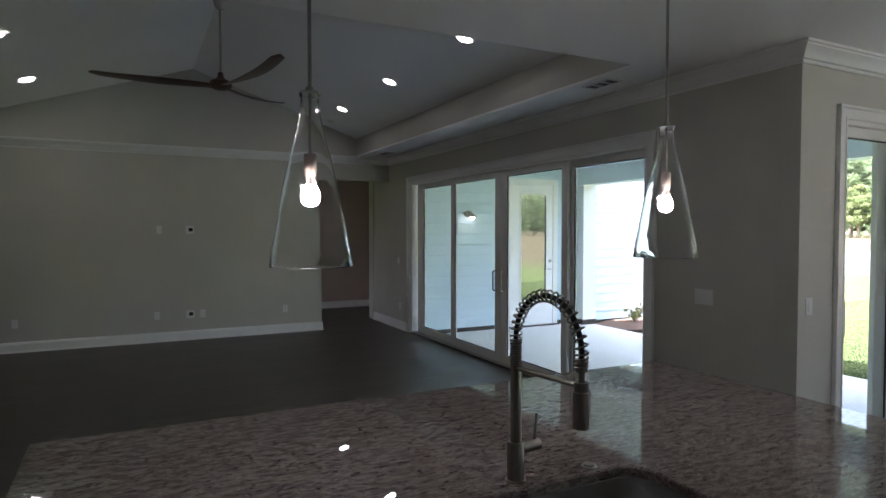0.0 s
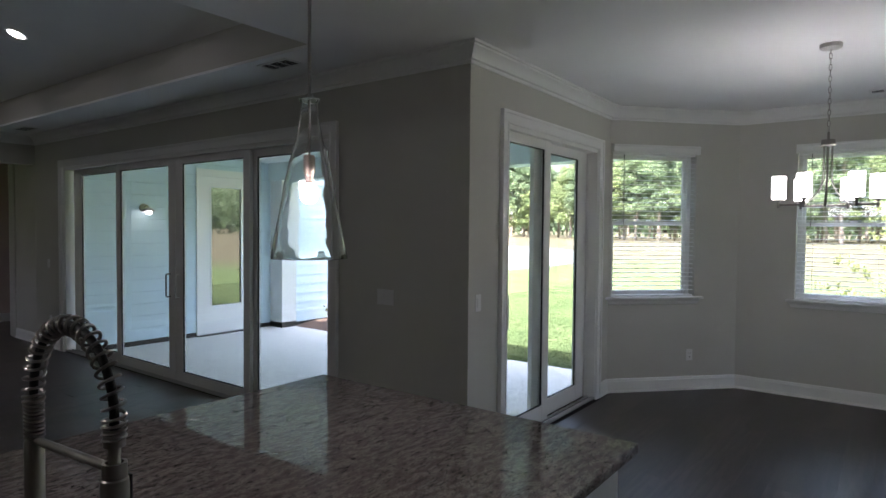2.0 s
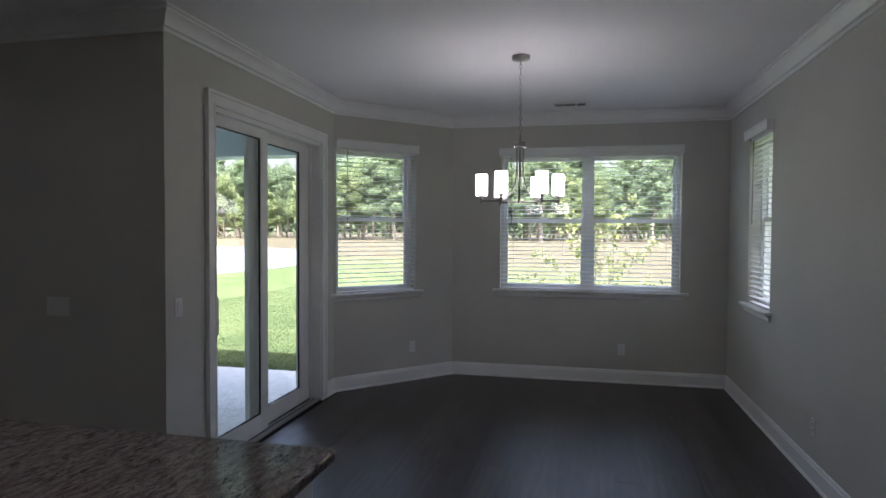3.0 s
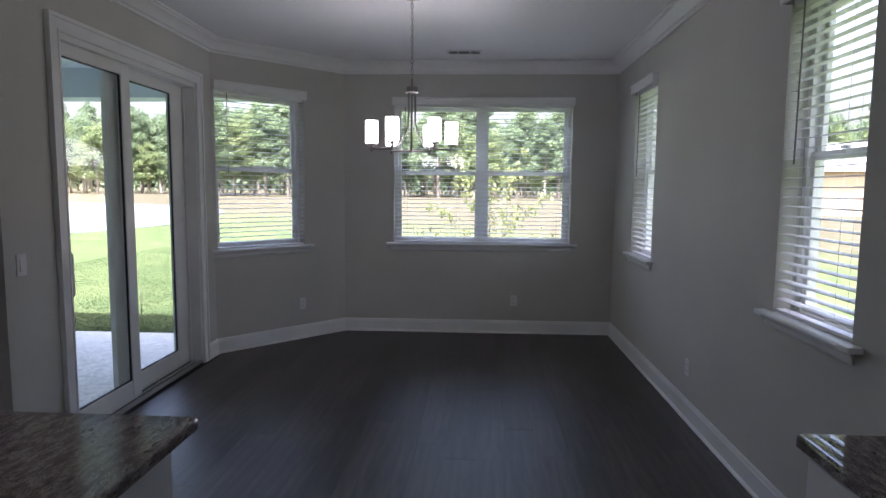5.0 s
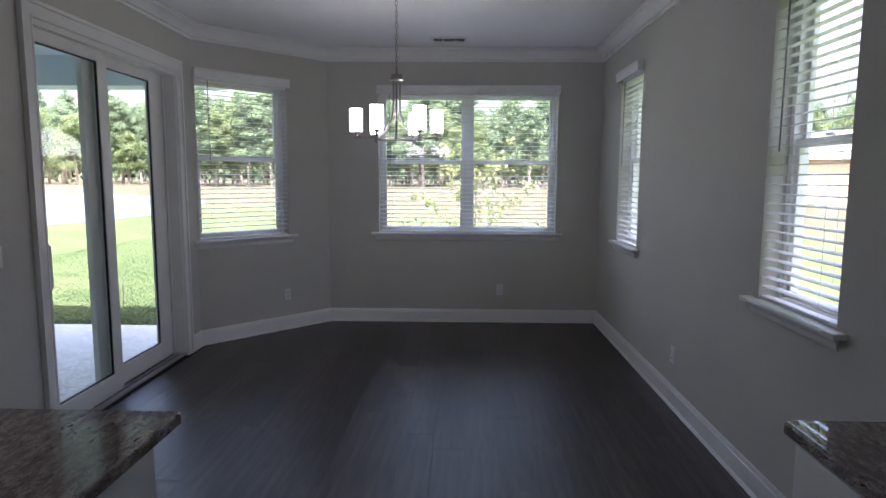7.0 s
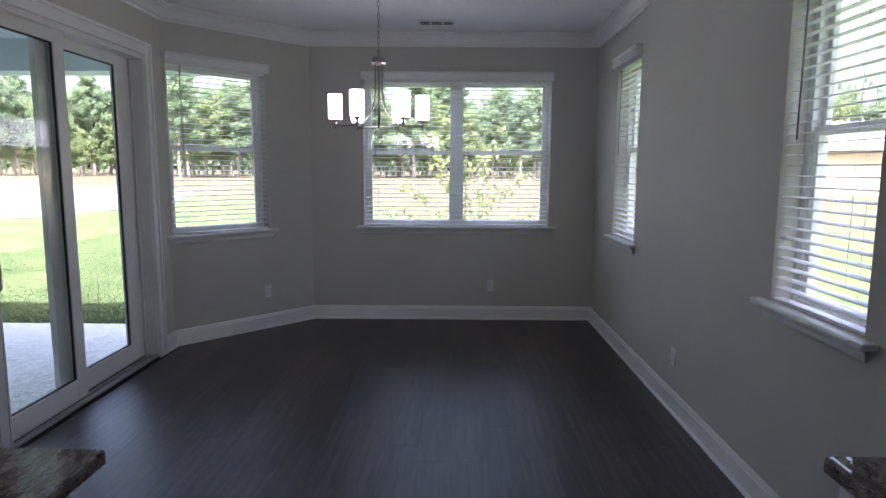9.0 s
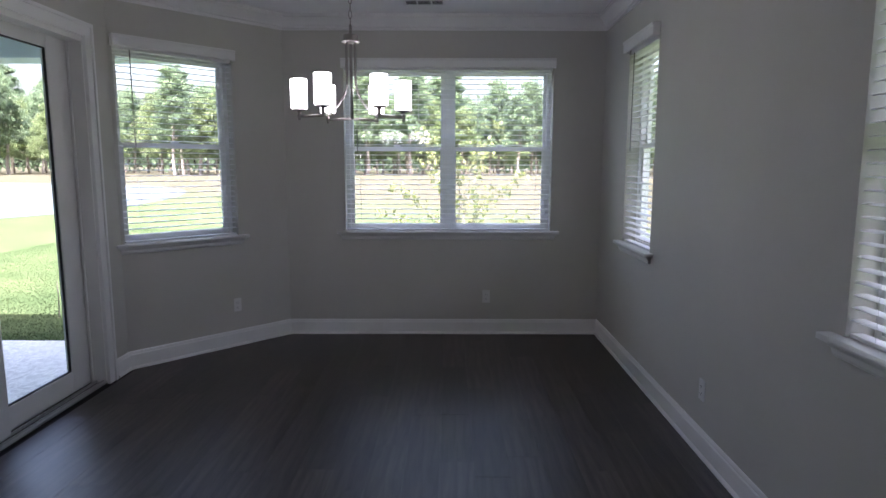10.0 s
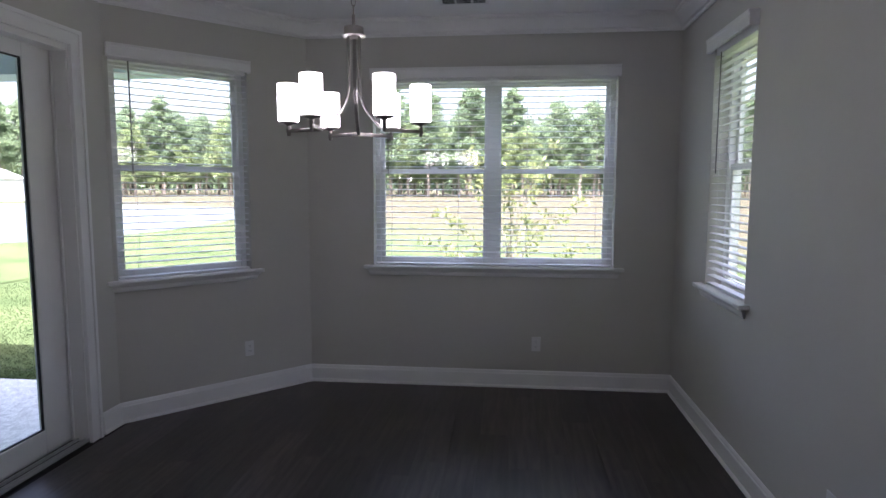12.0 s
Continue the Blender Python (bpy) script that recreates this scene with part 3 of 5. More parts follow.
def blind(m, op, wand_at=0.12, tilt=4.0, label="white faux-wood blind lowered with open slats"):
    a, b, z0, z1 = op
    o = thing("blind", m, label, "window blind", "dining blinds")
    # valance, with returns
    bm = bmesh.new()
    prof = [(-0.042, z1 - 0.030), (-0.050, z1 - 0.026), (-0.050, z1 + 0.030), (-0.056, z1 + 0.040), (-0.056, z1 + 0.052), (-0.036, z1 + 0.052), (-0.036, z1 - 0.030)]
    ra = [bm.verts.new((a - 0.012, y, z)) for y, z in prof]
    rb = [bm.verts.new((b + 0.012, y, z)) for y, z in prof]
    for j in range(len(prof)):
        bm.faces.new((ra[j], rb[j], rb[(j + 1) % len(prof)], ra[(j + 1) % len(prof)]))
    bm.faces.new(ra), bm.faces.new(rb)
    for x0, x1 in ((a - 0.012, a - 0.004), (b + 0.004, b + 0.012)):
        box(bm, x0, x1, -0.036, -0.001, z1 - 0.030, z1 + 0.052)
    part("valance", bm, M_TRIM, o, "white valance board")
    part("headrail", bx(a + 0.008, b - 0.008, 0.006, 0.058, z1 - 0.045, z1 - 0.003), M_SLAT, o)
    width = round(b - a - 0.02, 3)
    if width not in SLATS:
        bm = bmesh.new()
        prof = [(-0.024, -0.0012), (-0.012, 0.0008), (0, 0.0016), (0.012, 0.0008), (0.024, -0.0012), (0.024, -0.0036), (0.012, -0.0016), (0, -0.0008), (-0.012, -0.0016), (-0.024, -0.0036)]
        ra = [bm.verts.new((-width / 2, y, z)) for y, z in prof]
        rb = [bm.verts.new((width / 2, y, z)) for y, z in prof]
        for j in range(10):
            bm.faces.new((ra[j], rb[j], rb[(j + 1) % 10], ra[(j + 1) % 10]))
        bm.faces.new(ra), bm.faces.new(rb)
        bmesh.ops.recalc_face_normals(bm, faces=bm.faces)
        SLATS[width] = bpy.data.meshes.new("slat")
        bm.to_mesh(SLATS[width])
        bm.free()
        SLATS[width].materials.append(M_SLAT)
    pitch, zb = 0.0445, z0 + 0.022
    n = int((z1 - 0.06 - zb) / pitch)
    rnd = random.Random(int(1000 * a))
    for i in range(n):
        s = new("slat", SLATS[width])
        s.parent = o
        s.matrix_basis = pose((a + b) / 2, 0.032, zb + (i + 1) * pitch, tilt + rnd.uniform(-1.2, 1.2), rnd.uniform(-0.08, 0.08), 0)
    part("bottom_rail", bx(a + 0.012, b - 0.012, 0.008, 0.056, z0 + 0.003, z0 + 0.018, bev=0.003), M_SLAT, o)
    k = 2 if width < 1 else 4
    for i in range(k):
        x = a + 0.14 + (b - a - 0.28) * i / (k - 1)
        bm = bmesh.new()
        for y in (0.007, 0.057):
            tube(bm, [(x, y, z0 + 0.02), (x, y, z1 - 0.04)], 0.0009, 5)
        part("ladder_cord", bm, M_CORD, o)
    bm = bmesh.new()
    tube(bm, [(a + wand_at, -0.002, z1 - 0.045), (a + wand_at, -0.006, z1 - 0.05 - 0.72)], 0.0042, 6)
    part("tilt_wand", bm, M_WAND, o, "thin dark tilt wand")
    return o


for k, (m, op, units) in enumerate(((F_W1, W1, 1), (F_W2, W2, 2), (F_RW, W3, 1), (F_RW, W4, 1))):
    window("window_%d" % (k + 1), m, op, units, label="white vinyl double window with stool and apron" if units == 2 else "white vinyl single-hung window with stool and apron")
    blind(m, op)

# ---- floor ----
bm = bx(KX - T, WX + 0.14, PY, HY + T, -0.12, -0.006)
box(bm, KX - T, FX + 0.14, RY - T, PY, -0.12, -0.006)
box(bm, WX + 0.14, A[0], PY, PY + 0.14, -0.12, -0.006)
box(bm, WX + 0.14, WX + 0.6, 10.5, HY + T, -0.12, -0.006)
tagged(solid("subfloor", bm, M_SUBFLOOR), "dark subfloor under the planks", kind="structure")
floor = tagged(new("floor"), "dark brown-grey wood plank floor", "floor", kind="structure")
PW = 0.182
PLANKS = {}


def plank_mesh(length):
    key = round(length, 2)
    if key not in PLANKS:
        bm = bmesh.new()
        h, w, c = key / 2 - 0.0002, PW / 2 - 0.00015, 0.0005
        top = [bm.verts.new(v) for v in ((-h + c, -w + c, 0), (h - c, -w + c, 0), (h - c, w - c, 0), (-h + c, w - c, 0))]
        rim = [bm.verts.new(v) for v in ((-h, -w, -c), (h, -w, -c), (h, w, -c), (-h, w, -c))]
        low = [bm.verts.new(v) for v in ((-h, -w, -0.006), (h, -w, -0.006), (h, w, -0.006), (-h, w, -0.006))]
        bm.faces.new(top)
        for i in range(4):
            j = (i + 1) % 4
            bm.faces.new((top[j], top[i], rim[i], rim[j]))
            bm.faces.new((rim[j], rim[i], low[i], low[j]))
        me = bpy.data.meshes.new("plank")
        bm.to_mesh(me)
        bm.free()
        me.materials.append(M_FLOOR)
        PLANKS[key] = me
    return PLANKS[key]


rnd = random.Random(5)
rest_v, rest_f = [], []
y = RY - 0.03
row = 0
count = 0
while y < HY:
    yc = y + PW / 2
    x_end = FX if yc < PY else WX
    if yc > LY:
        x_end = WX + 0.6
    elif yc > LY - 0.02:
        x_end = WX
    x = KX - rnd.uniform(0, 1.1)
    while x < x_end:
        length = rnd.choice((1.22, 1.22, 1.22, 0.92, 0.62))
        x1 = min(x + length, x_end + 0.05)
        if x1 - x > 0.05:
            near = (yc < 3.4 and x1 > 4.0) or (3.2 < yc < 8.6 and x1 > 2.4)
            if near and count < 300:
                count += 1
                o = new("plank", plank_mesh(x1 - x))
                o.parent = floor
                o.matrix_basis = pose((x + x1) / 2, yc, rnd.uniform(-0.0004, 0.0004))
            else:
                i = len(rest_v)
                rest_v += [(x + .001, y + .001, 0), (x1 - .001, y + .001, 0), (x1 - .001, y + PW - .001, 0), (x + .001, y + PW - .001, 0)]
                rest_f.append((i, i + 1, i + 2, i + 3))
        x += length
    y += PW
me = bpy.data.meshes.new("plank_rest")
me.from_pydata(rest_v, [], rest_f)
me.materials.append(M_FLOOR_J)
o = tagged(new("plank_rest", me), kind="stuff")
o.parent = floor

# ---- island, worktops, sink ----
def rounded_slab(bm, x0, x1, y0, y1, z0, z1, r=0.03, ease=0.006, hole=None):
    """A slab with rounded plan corners and eased edges; hole: x0, x1, y0, y1, radius of a cut-out."""
    def outline(x0, x1, y0, y1, r, n=6):
        pts = []
        for cx, cy, a0 in ((x1 - r, y1 - r, 0), (x0 + r, y1 - r, 90), (x0 + r, y0 + r, 180), (x1 - r, y0 + r, 270)):
            for i in range(n + 1):
                a = radians(a0 + 90 * i / n)
                pts.append((cx + r * math.cos(a), cy + r * math.sin(a)))
        return pts
    rings = []
    for inset, z in ((0, z0), (0, z1 - ease), (ease * 0.3, z1 - ease * 0.3), (ease, z1)):
        rings.append([bm.verts.new((x, y, z)) for x, y in outline(x0 + inset, x1 - inset, y0 + inset, y1 - inset, max(r - inset, 0.002))])
    k = len(rings[0])
    for a, b in zip(rings, rings[1:]):
        for i in range(k):
            bm.faces.new((a[i], a[(i + 1) % k], b[(i + 1) % k], b[i]))
    if hole is None:
        bm.faces.new(rings[-1])
        bm.faces.new(rings[0][::-1])
        return
    hx0, hx1, hy0, hy1, hr = hole
    inner = []
    for inset, z in ((-0.005, z1), (0, z1 - 0.005), (0, z0)):
        inner.append([bm.verts.new((x, y, z)) for x, y in outline(hx0 + inset, hx1 - inset, hy0 + inset, hy1 - inset, hr)])
    for a, b in zip(inner, inner[1:]):
        for i in range(k):
            bm.faces.new((a[i], b[i], b[(i + 1) % k], a[(i + 1) % k]))
    for o, h in ((rings[-1], inner[0]), (rings[0], inner[-1])):
        for i in range(k):
            bm.faces.new((o[i], o[(i + 1) % k], h[(i + 1) % k], h[i]))


IX0, IX1, IY0, IY1, TOP = 2.05, 4.985, 1.57, 3.15, 0.91
bm = bmesh.new()
rounded_slab(bm, IX0, IX1, IY0, IY1, TOP - 0.032, TOP, 0.014, 0.007, (3.02, 3.78, 1.66, 2.08, 0.085))
tagged(solid("island_worktop", bm, M_GRANITE), "polished brown granite island worktop with dark streaks", "countertop")


def cabinet_run(name, x0, x1, y0, y1, face, label, group, n):
    """Base cabinets: a row of units with framed doors, drawers and a toe kick; face is the y side of the doors."""
    step = (x1 - x0) / n
    d = -1 if face < (y0 + y1) / 2 else 1
    for i in range(n):
        a, b = x0 + i * step, x0 + (i + 1) * step
        o = thing(name, pose(a, 0, 0), label, "cabinet", group)
        w = b - a
        bm = bx(0, w, y0, y1, 0.10, TOP - 0.034)
        part("body", bm, M_CABINET, o)
        part("toe_kick", bx(0, w, min(face - d * 0.07, face - d * 0.09), max(face - d * 0.07, face - d * 0.09), 0.0, 0.10), M_CABINET, o)
        for nm, za, zb in (("drawer_front", 0.70, 0.86), ("door", 0.115, 0.685)):
            bm = bmesh.new()
            ya, yb = sorted((face + d * 0.001, face + d * 0.02))
            box(bm, 0.004, w - 0.004, ya, yb, za, zb, bev=0.002)
            if nm == "door":
                ya, yb = sorted((face + d * 0.02, face + d * 0.026))
                for q in ((0.004, 0.06, za, zb), (w - 0.06, w - 0.004, za, zb), (0.06, w - 0.06, za, za + 0.056), (0.06, w - 0.06, zb - 0.056, zb)):
                    box(bm, q[0], q[1], ya, yb, q[2], q[3])
            dr = part(nm, bm, M_CABINET, o)
            bm = bmesh.new()
            zc = (za + zb) / 2 if nm != "door" else zb - 0.12
            yo = face + d * 0.055
            if nm == "door":
                tube(bm, [(w - 0.03, face + d * 0.02, zc - 0.06), (w - 0.03, yo, zc - 0.06), (w - 0.03, yo, zc + 0.06), (w - 0.03, face + d * 0.02, zc + 0.06)], 0.005, 8)
            else:
                tube(bm, [(w / 2 - 0.06, face + d * 0.02, zc), (w / 2 - 0.06, yo, zc), (w / 2 + 0.06, yo, zc), (w / 2 + 0.06, face + d * 0.02, zc)], 0.005, 8)
            part("handle", bm, M_STEEL, dr, "brushed nickel handle")


cabinet_run("base_cabinet", 2.30, 3.0, 1.63, 2.70, 1.63, "white painted island base cabinet with a framed door", "island cabinets", 1)
cabinet_run("base_cabinet", 3.80, 4.90, 1.63, 2.70, 1.63, "white painted island base cabinet with a framed door", "island cabinets", 2)
o = thing("sink_cabinet", pose(3.0, 0, 0), "white painted sink base cabinet under the island", "cabinet", "island cabinets")
part("body", bx(0, 0.8, 1.63, 1.64, 0.10, TOP - 0.034), M_CABINET, o)
part("body", bx(0, 0.8, 2.60, 2.70, 0.10, TOP - 0.034), M_CABINET, o)
part("toe_kick", bx(0, 0.8, 1.70, 1.72, 0, 0.10), M_CABINET, o)
part("base_panel", bx(0, 0.8, 1.72, 2.60, 0.10, 0.12), M_CABINET, o)
for q in (0.005, 0.403):
    part("door", bx(q, q + 0.392, 1.61, 1.629, 0.115, 0.86, bev=0.002), M_CABINET, o)
# end panel with a trim foot, on the dining end
o = tagged(solid("end_panel", bx(4.901, 4.92, 1.62, 2.72, 0.0, TOP - 0.034, bev=0.002), M_CABINET), "white painted end panel of the island", "panel")
o = tagged(solid("back_panel", bx(2.30, 4.90, 2.701, 2.72, 0.0, TOP - 0.034, bev=0.002), M_CABINET), "white painted back panel of the island", "panel")
# sink bowl
bm = bmesh.new()
hx0, hx1, hy0, hy1 = 3.02, 3.78, 1.66, 2.08


def ring(inset, z, r, n=6):
    pts = []
    x0, x1, y0, y1 = hx0 + inset, hx1 - inset, hy0 + inset, hy1 - inset
    for cx, cy, a0 in ((x1 - r, y1 - r, 0), (x0 + r, y1 - r, 90), (x0 + r, y0 + r, 180), (x1 - r, y0 + r, 270)):
        for i in range(n + 1):
            a = radians(a0 + 90 * i / n)
            pts.append(bm.verts.new((cx + r * math.cos(a), cy + r * math.sin(a), z)))
    return pts


rs = [ring(-0.02, TOP - 0.0325, 0.1), ring(0.004, TOP - 0.0325, 0.082), ring(0.012, TOP - 0.20, 0.075), ring(0.030, TOP - 0.235, 0.06), ring(0.05, TOP - 0.24, 0.05), ring(0.05, TOP - 0.245, 0.05), ring(0.0, TOP - 0.24, 0.08), ring(-0.006, TOP - 0.036, 0.09), ring(-0.02, TOP - 0.036, 0.1)]
for a, b in zip(rs, rs[1:] + rs[:1]):
    if a is rs[4]:
        bm.faces.new(a)
        bm.faces.new(b)
        continue
    for i in range(len(a)):
        bm.faces.new((a[i], a[(i + 1) % len(a)], b[(i + 1) % len(a)], b[i]))
sink = thing("sink", pose(0, 0, 0), "undermount stainless steel kitchen sink in the island", "sink")
part("bowl", bm, M_SINK, sink, smooth=True)
bm = bmesh.new()
lathe(bm, [(0, TOP - 0.2375), (0.030, TOP - 0.2375), (0.036, TOP - 0.235), (0.045, TOP - 0.237), (0.045, TOP - 0.2395), (0, TOP - 0.2395)], 24, Matrix.Translation((3.4, 1.87, 0)))
part("drain", bm, M_STEEL, sink, "round steel drain", smooth=True)

# right-hand run along the side wall
bm = bmesh.new()
rounded_slab(bm, 0.2, 4.995, RY + 0.003, -0.045, TOP - 0.032, TOP, 0.02, 0.008)
tagged(solid("side_worktop", bm, M_GRANITE), "polished brown granite worktop along the side wall", "countertop")
cabinet_run("base_cabinet", 0.25, 4.95, RY + 0.004, -0.08, -0.08, "white painted base cabinet with a framed door and drawer", "side wall cabinets", 8)

# ---- faucet ----
FXc, FYc = 3.37, 2.139
fau = thing("kitchen_faucet", pose(FXc, FYc, TOP, 0, 0, 4.0), "brushed nickel spring pull-down kitchen faucet on the island", "faucet")
bm = bmesh.new()
lathe(bm, [(0, 0.0), (0.030, 0.0), (0.030, 0.004), (0.0255, 0.006), (0.0255, 0.112), (0.0235, 0.116), (0, 0.116)], 32)
part("base", bm, M_STEEL_D, fau, smooth=True)
bm = bmesh.new()
lathe(bm, [(0.0165, 0.116), (0.0165, 0.33), (0.0135, 0.335), (0.0135, 0.41), (0, 0.41)], 28)
part("post", bm, M_STEEL_D, fau, smooth=True)
bm = bmesh.new()
prof = [(0.0135, 0.3362)]
for i in range(10):
    z = 0.337 + i * 0.0072
    prof += [(0.0140, z), (0.0172, z + 0.0012), (0.0176, z + 0.003), (0.0172, z + 0.0048), (0.0140, z + 0.006)]
lathe(bm, prof + [(0.0135, z + 0.007)], 24)
part("spring_collar", bm, M_STEEL_D, fau, smooth=True)
R = 0.1345
arc = []
for i in range(61):
    u = i / 60
    if u < 0.08:
        arc.append(Vector((0, 0, 0.40 + u / 0.08 * 0.021)))
    elif u < 0.86:
        a = math.pi * (u - 0.08) / 0.78
        arc.append(Vector((0, -R + R * math.cos(a), 0.421 + R * math.sin(a))))
    else:
        arc.append(Vector((0, -2 * R, 0.421 - (u - 0.86) / 0.14 * 0.040)))
bm = bmesh.new()
tube(bm, arc, 0.0075, 10)
part("hose", bm, M_GASKET, fau, "black rubber hose", smooth=True)
coil = []
turns, per = 27, 14
for i in range(turns * per + 1):
    u = i / (turns * per) * 60
    j = min(int(u), 59)
    p = arc[j].lerp(arc[j + 1], u - j)
    d = (arc[j + 1] - arc[j]).normalized()
    side = Vector((1, 0, 0))
    up = d.cross(side)
    a = 2 * math.pi * i / per
    coil.append(p + side * (0.0165 * math.cos(a)) + up * (0.0165 * math.sin(a)))
bm = bmesh.new()
tube(bm, coil, 0.0029, 6)
part("spring", bm, M_STEEL_D, fau, "open coil steel spring", smooth=True)
bm = bmesh.new()
lathe(bm, [(0.0165, 0.375), (0.0168, 0.40), (0.0165, 0.403), (0.010, 0.403), (0.009, 0.335), (0.0125, 0.330), (0.0205, 0.322), (0.0215, 0.31), (0.0215, 0.235), (0.019, 0.229), (0, 0.229)], 28, Matrix.Translation((0, -2 * R, 0)))
part("spray_head", bm, M_STEEL_D, fau, smooth=True)
part("spray_button", bx(0.018, 0.026, -2 * R - 0.008, -2 * R + 0.008, 0.262, 0.325, bev=0.003), M_GASKET, fau, "black spray button")
bm = bmesh.new()
tube(bm, [(0, 0, 0.332), (0, -2 * R + 0.016, 0.337)], 0.0078, 10)
lathe(bm, [(0.0135, 0.325), (0.0185, 0.325), (0.0185, 0.349), (0.0135, 0.349)], 24, Matrix.Translation((0, -2 * R, 0)))
part("docking_arm", bm, M_STEEL_D, fau, smooth=True)
bm = bmesh.new()
tube(bm, [(0.02, 0, 0.092), (0.088, 0.004, 0.092)], 0.0175, 24)
tube(bm, [(0.074, 0.004, 0.10), (0.077, 0.004, 0.14), (0.082, 0.004, 0.185)], [0.0058, 0.005, 0.0045], 10)
part("lever", bm, M_STEEL_D, fau, smooth=True)
bm = bmesh.new()
lathe(bm, [(0, 0.012), (0.016, 0.012), (0.0175, 0.010), (0.018, 0.006), (0.0235, 0.005), (0.0245, 0.003), (0.0245, 0.0), (0, 0.0)], 28)
tagged(solid("air_switch", bm, M_STEEL, smooth=True, m=pose(3.628, 2.118, TOP)), "round nickel disposal button on the worktop", "button")


# ---- pendants ----
def pendant(x, y):
    o = thing("pendant_lamp", pose(x, y, 0), "clear glass bell pendant with a lit bulb on a nickel rod", "pendant lamp", "island pendants")
    outer = [(0.0265, 2.042), (0.027, 2.03), (0.028, 2.0), (0.0335, 1.965), (0.046, 1.91), (0.062, 1.85), (0.077, 1.78), (0.091, 1.71), (0.104, 1.64), (0.1145, 1.58), (0.1225, 1.538)]
    rnd = random.Random(int(x * 100))
    bm = bmesh.new()
    th = 0.0019
    prof = [(0.031, 2.044), (0.0315, 2.040)] + [(r + rnd.uniform(-.0004, .0004), z) for r, z in outer[1:]] + [(0.121, 1.5355), (0.119, 1.538)] + [(r - th, z) for r, z in outer[::-1][1:-1]] + [(0.024, 2.044)]
    lathe(bm, prof + prof[:1], 96)
    ph = rnd.uniform(0, 6.28)
    for v in bm.verts:
        rad = math.hypot(v.co.x, v.co.y)
        a, f = math.atan2(v.co.y, v.co.x), min(1.0, max(0.0, (2.03 - v.co.z) / 0.25))
        k = 1 + f * (0.006 * math.sin(2 * a + ph) + 0.0035 * math.sin(9 * a + 31 * v.co.z + ph) + 0.003 * math.sin(-13 * a + 57 * v.co.z) + 0.004 * math.sin(44 * v.co.z + 2 * a))
        inner = 0.0016 * f * math.sin(7 * a + 63 * v.co.z + ph) if v.index % 2 else 0.0
        v.co.x, v.co.y = v.co.x * k + inner * v.co.x / rad, v.co.y * k + inner * v.co.y / rad
    sh = part("shade", bm, M_SHADE, o, "clear seeded glass bell", smooth=True)
    sh.visible_shadow = False
    bm = bmesh.new()
    lathe(bm, [(0, 2.062), (0.012, 2.062), (0.0135, 2.052), (0.032, 2.049), (0.033, 2.0455), (0, 2.0455)], 28)
    part("cap", bm, M_STEEL, o, smooth=True)
    bm = bmesh.new()
    tube(bm, [(0, 0, CZ - 0.02), (0, 0, 2.055)], 0.0058, 10)
    tube(bm, [(0, 0, 2.05), (0, 0, 1.86)], 0.0045, 8)
    part("rod", bm, M_STEEL, o, smooth=True)
    bm = bmesh.new()
    lathe(bm, [(0, 1.868), (0.0165, 1.868), (0.0185, 1.864), (0.0185, 1.815), (0.0165, 1.81), (0.0160, 1.802), (0.0130, 1.800), (0.0130, 1.777), (0, 1.777)], 28)
    part("socket", bm, M_COPPER, o, "satin copper-nickel lamp socket", smooth=True)
    bm = bmesh.new()
    lathe(bm, [(0, 1.712), (0.010, 1.7135), (0.020, 1.719), (0.0275, 1.7295), (0.0285, 1.743), (0.0265, 1.757), (0.020, 1.769), (0.0145, 1.776), (0, 1.776)], 28)
    part("bulb", bm, M_BULB, o, "lit globe bulb", smooth=True)
    bm = bmesh.new()
    lathe(bm, [(0, CZ - 0.028), (0.05, CZ - 0.026), (0.060, CZ - 0.018), (0.062, CZ - 0.001), (0, CZ - 0.001)], 32)
    part("canopy", bm, M_STEEL, o, smooth=True)


M_COPPER = material("satin_copper_nickel", (0.50, 0.40, 0.36), 0.35, 1.0)
pendant(2.848, 2.445)
pendant(4.248, 2.405)

# ---- chandelier ----
CX, CY, CD = 7.64, 1.262, 0.012
ch = thing("chandelier", pose(CX, CY, CD), "brushed nickel six-light chandelier with white opal glass shades", "chandelier")
right, ahead = Vector((0.11, -0.994, 0)), Vector((0.994, 0.11, 0))
bm = bmesh.new()
lathe(bm, [(0, 2.188), (0.040, 2.188), (0.046, 2.191), (0.0475, 2.194), (0.0475, 2.199), (0.042, 2.2005), (0.041, 2.203), (0.041, 2.226), (0.0385, 2.229), (0.018, 2.230), (0.010, 2.233), (0.0075, 2.238), (0.0075, 2.278), (0.005, 2.282), (0, 2.282)], 40)
part("top_hub", bm, M_STEEL_D, ch, smooth=True)


def flat_bar(bm, pts, side, w, h):
    """A square-edged bar along points; side is its level width direction."""
    rings = []
    for i, p in enumerate(pts):
        d = (pts[min(i + 1, len(pts) - 1)] - pts[max(i - 1, 0)]).normalized()
        up = side.cross(d).normalized()
        c = 0.0012
        rings.append([bm.verts.new(p + side * x + up * y) for x, y in ((-w + c, -h), (w - c, -h), (w, -h + c), (w, h - c), (w - c, h), (-w + c, h), (-w, h - c), (-w, -h + c))])
    for ra, rb in zip(rings, rings[1:]):
        for j in range(8):
            bm.faces.new((ra[j], rb[j], rb[(j + 1) % 8], ra[(j + 1) % 8]))
    bm.faces.new(rings[0][::-1]), bm.faces.new(rings[-1])


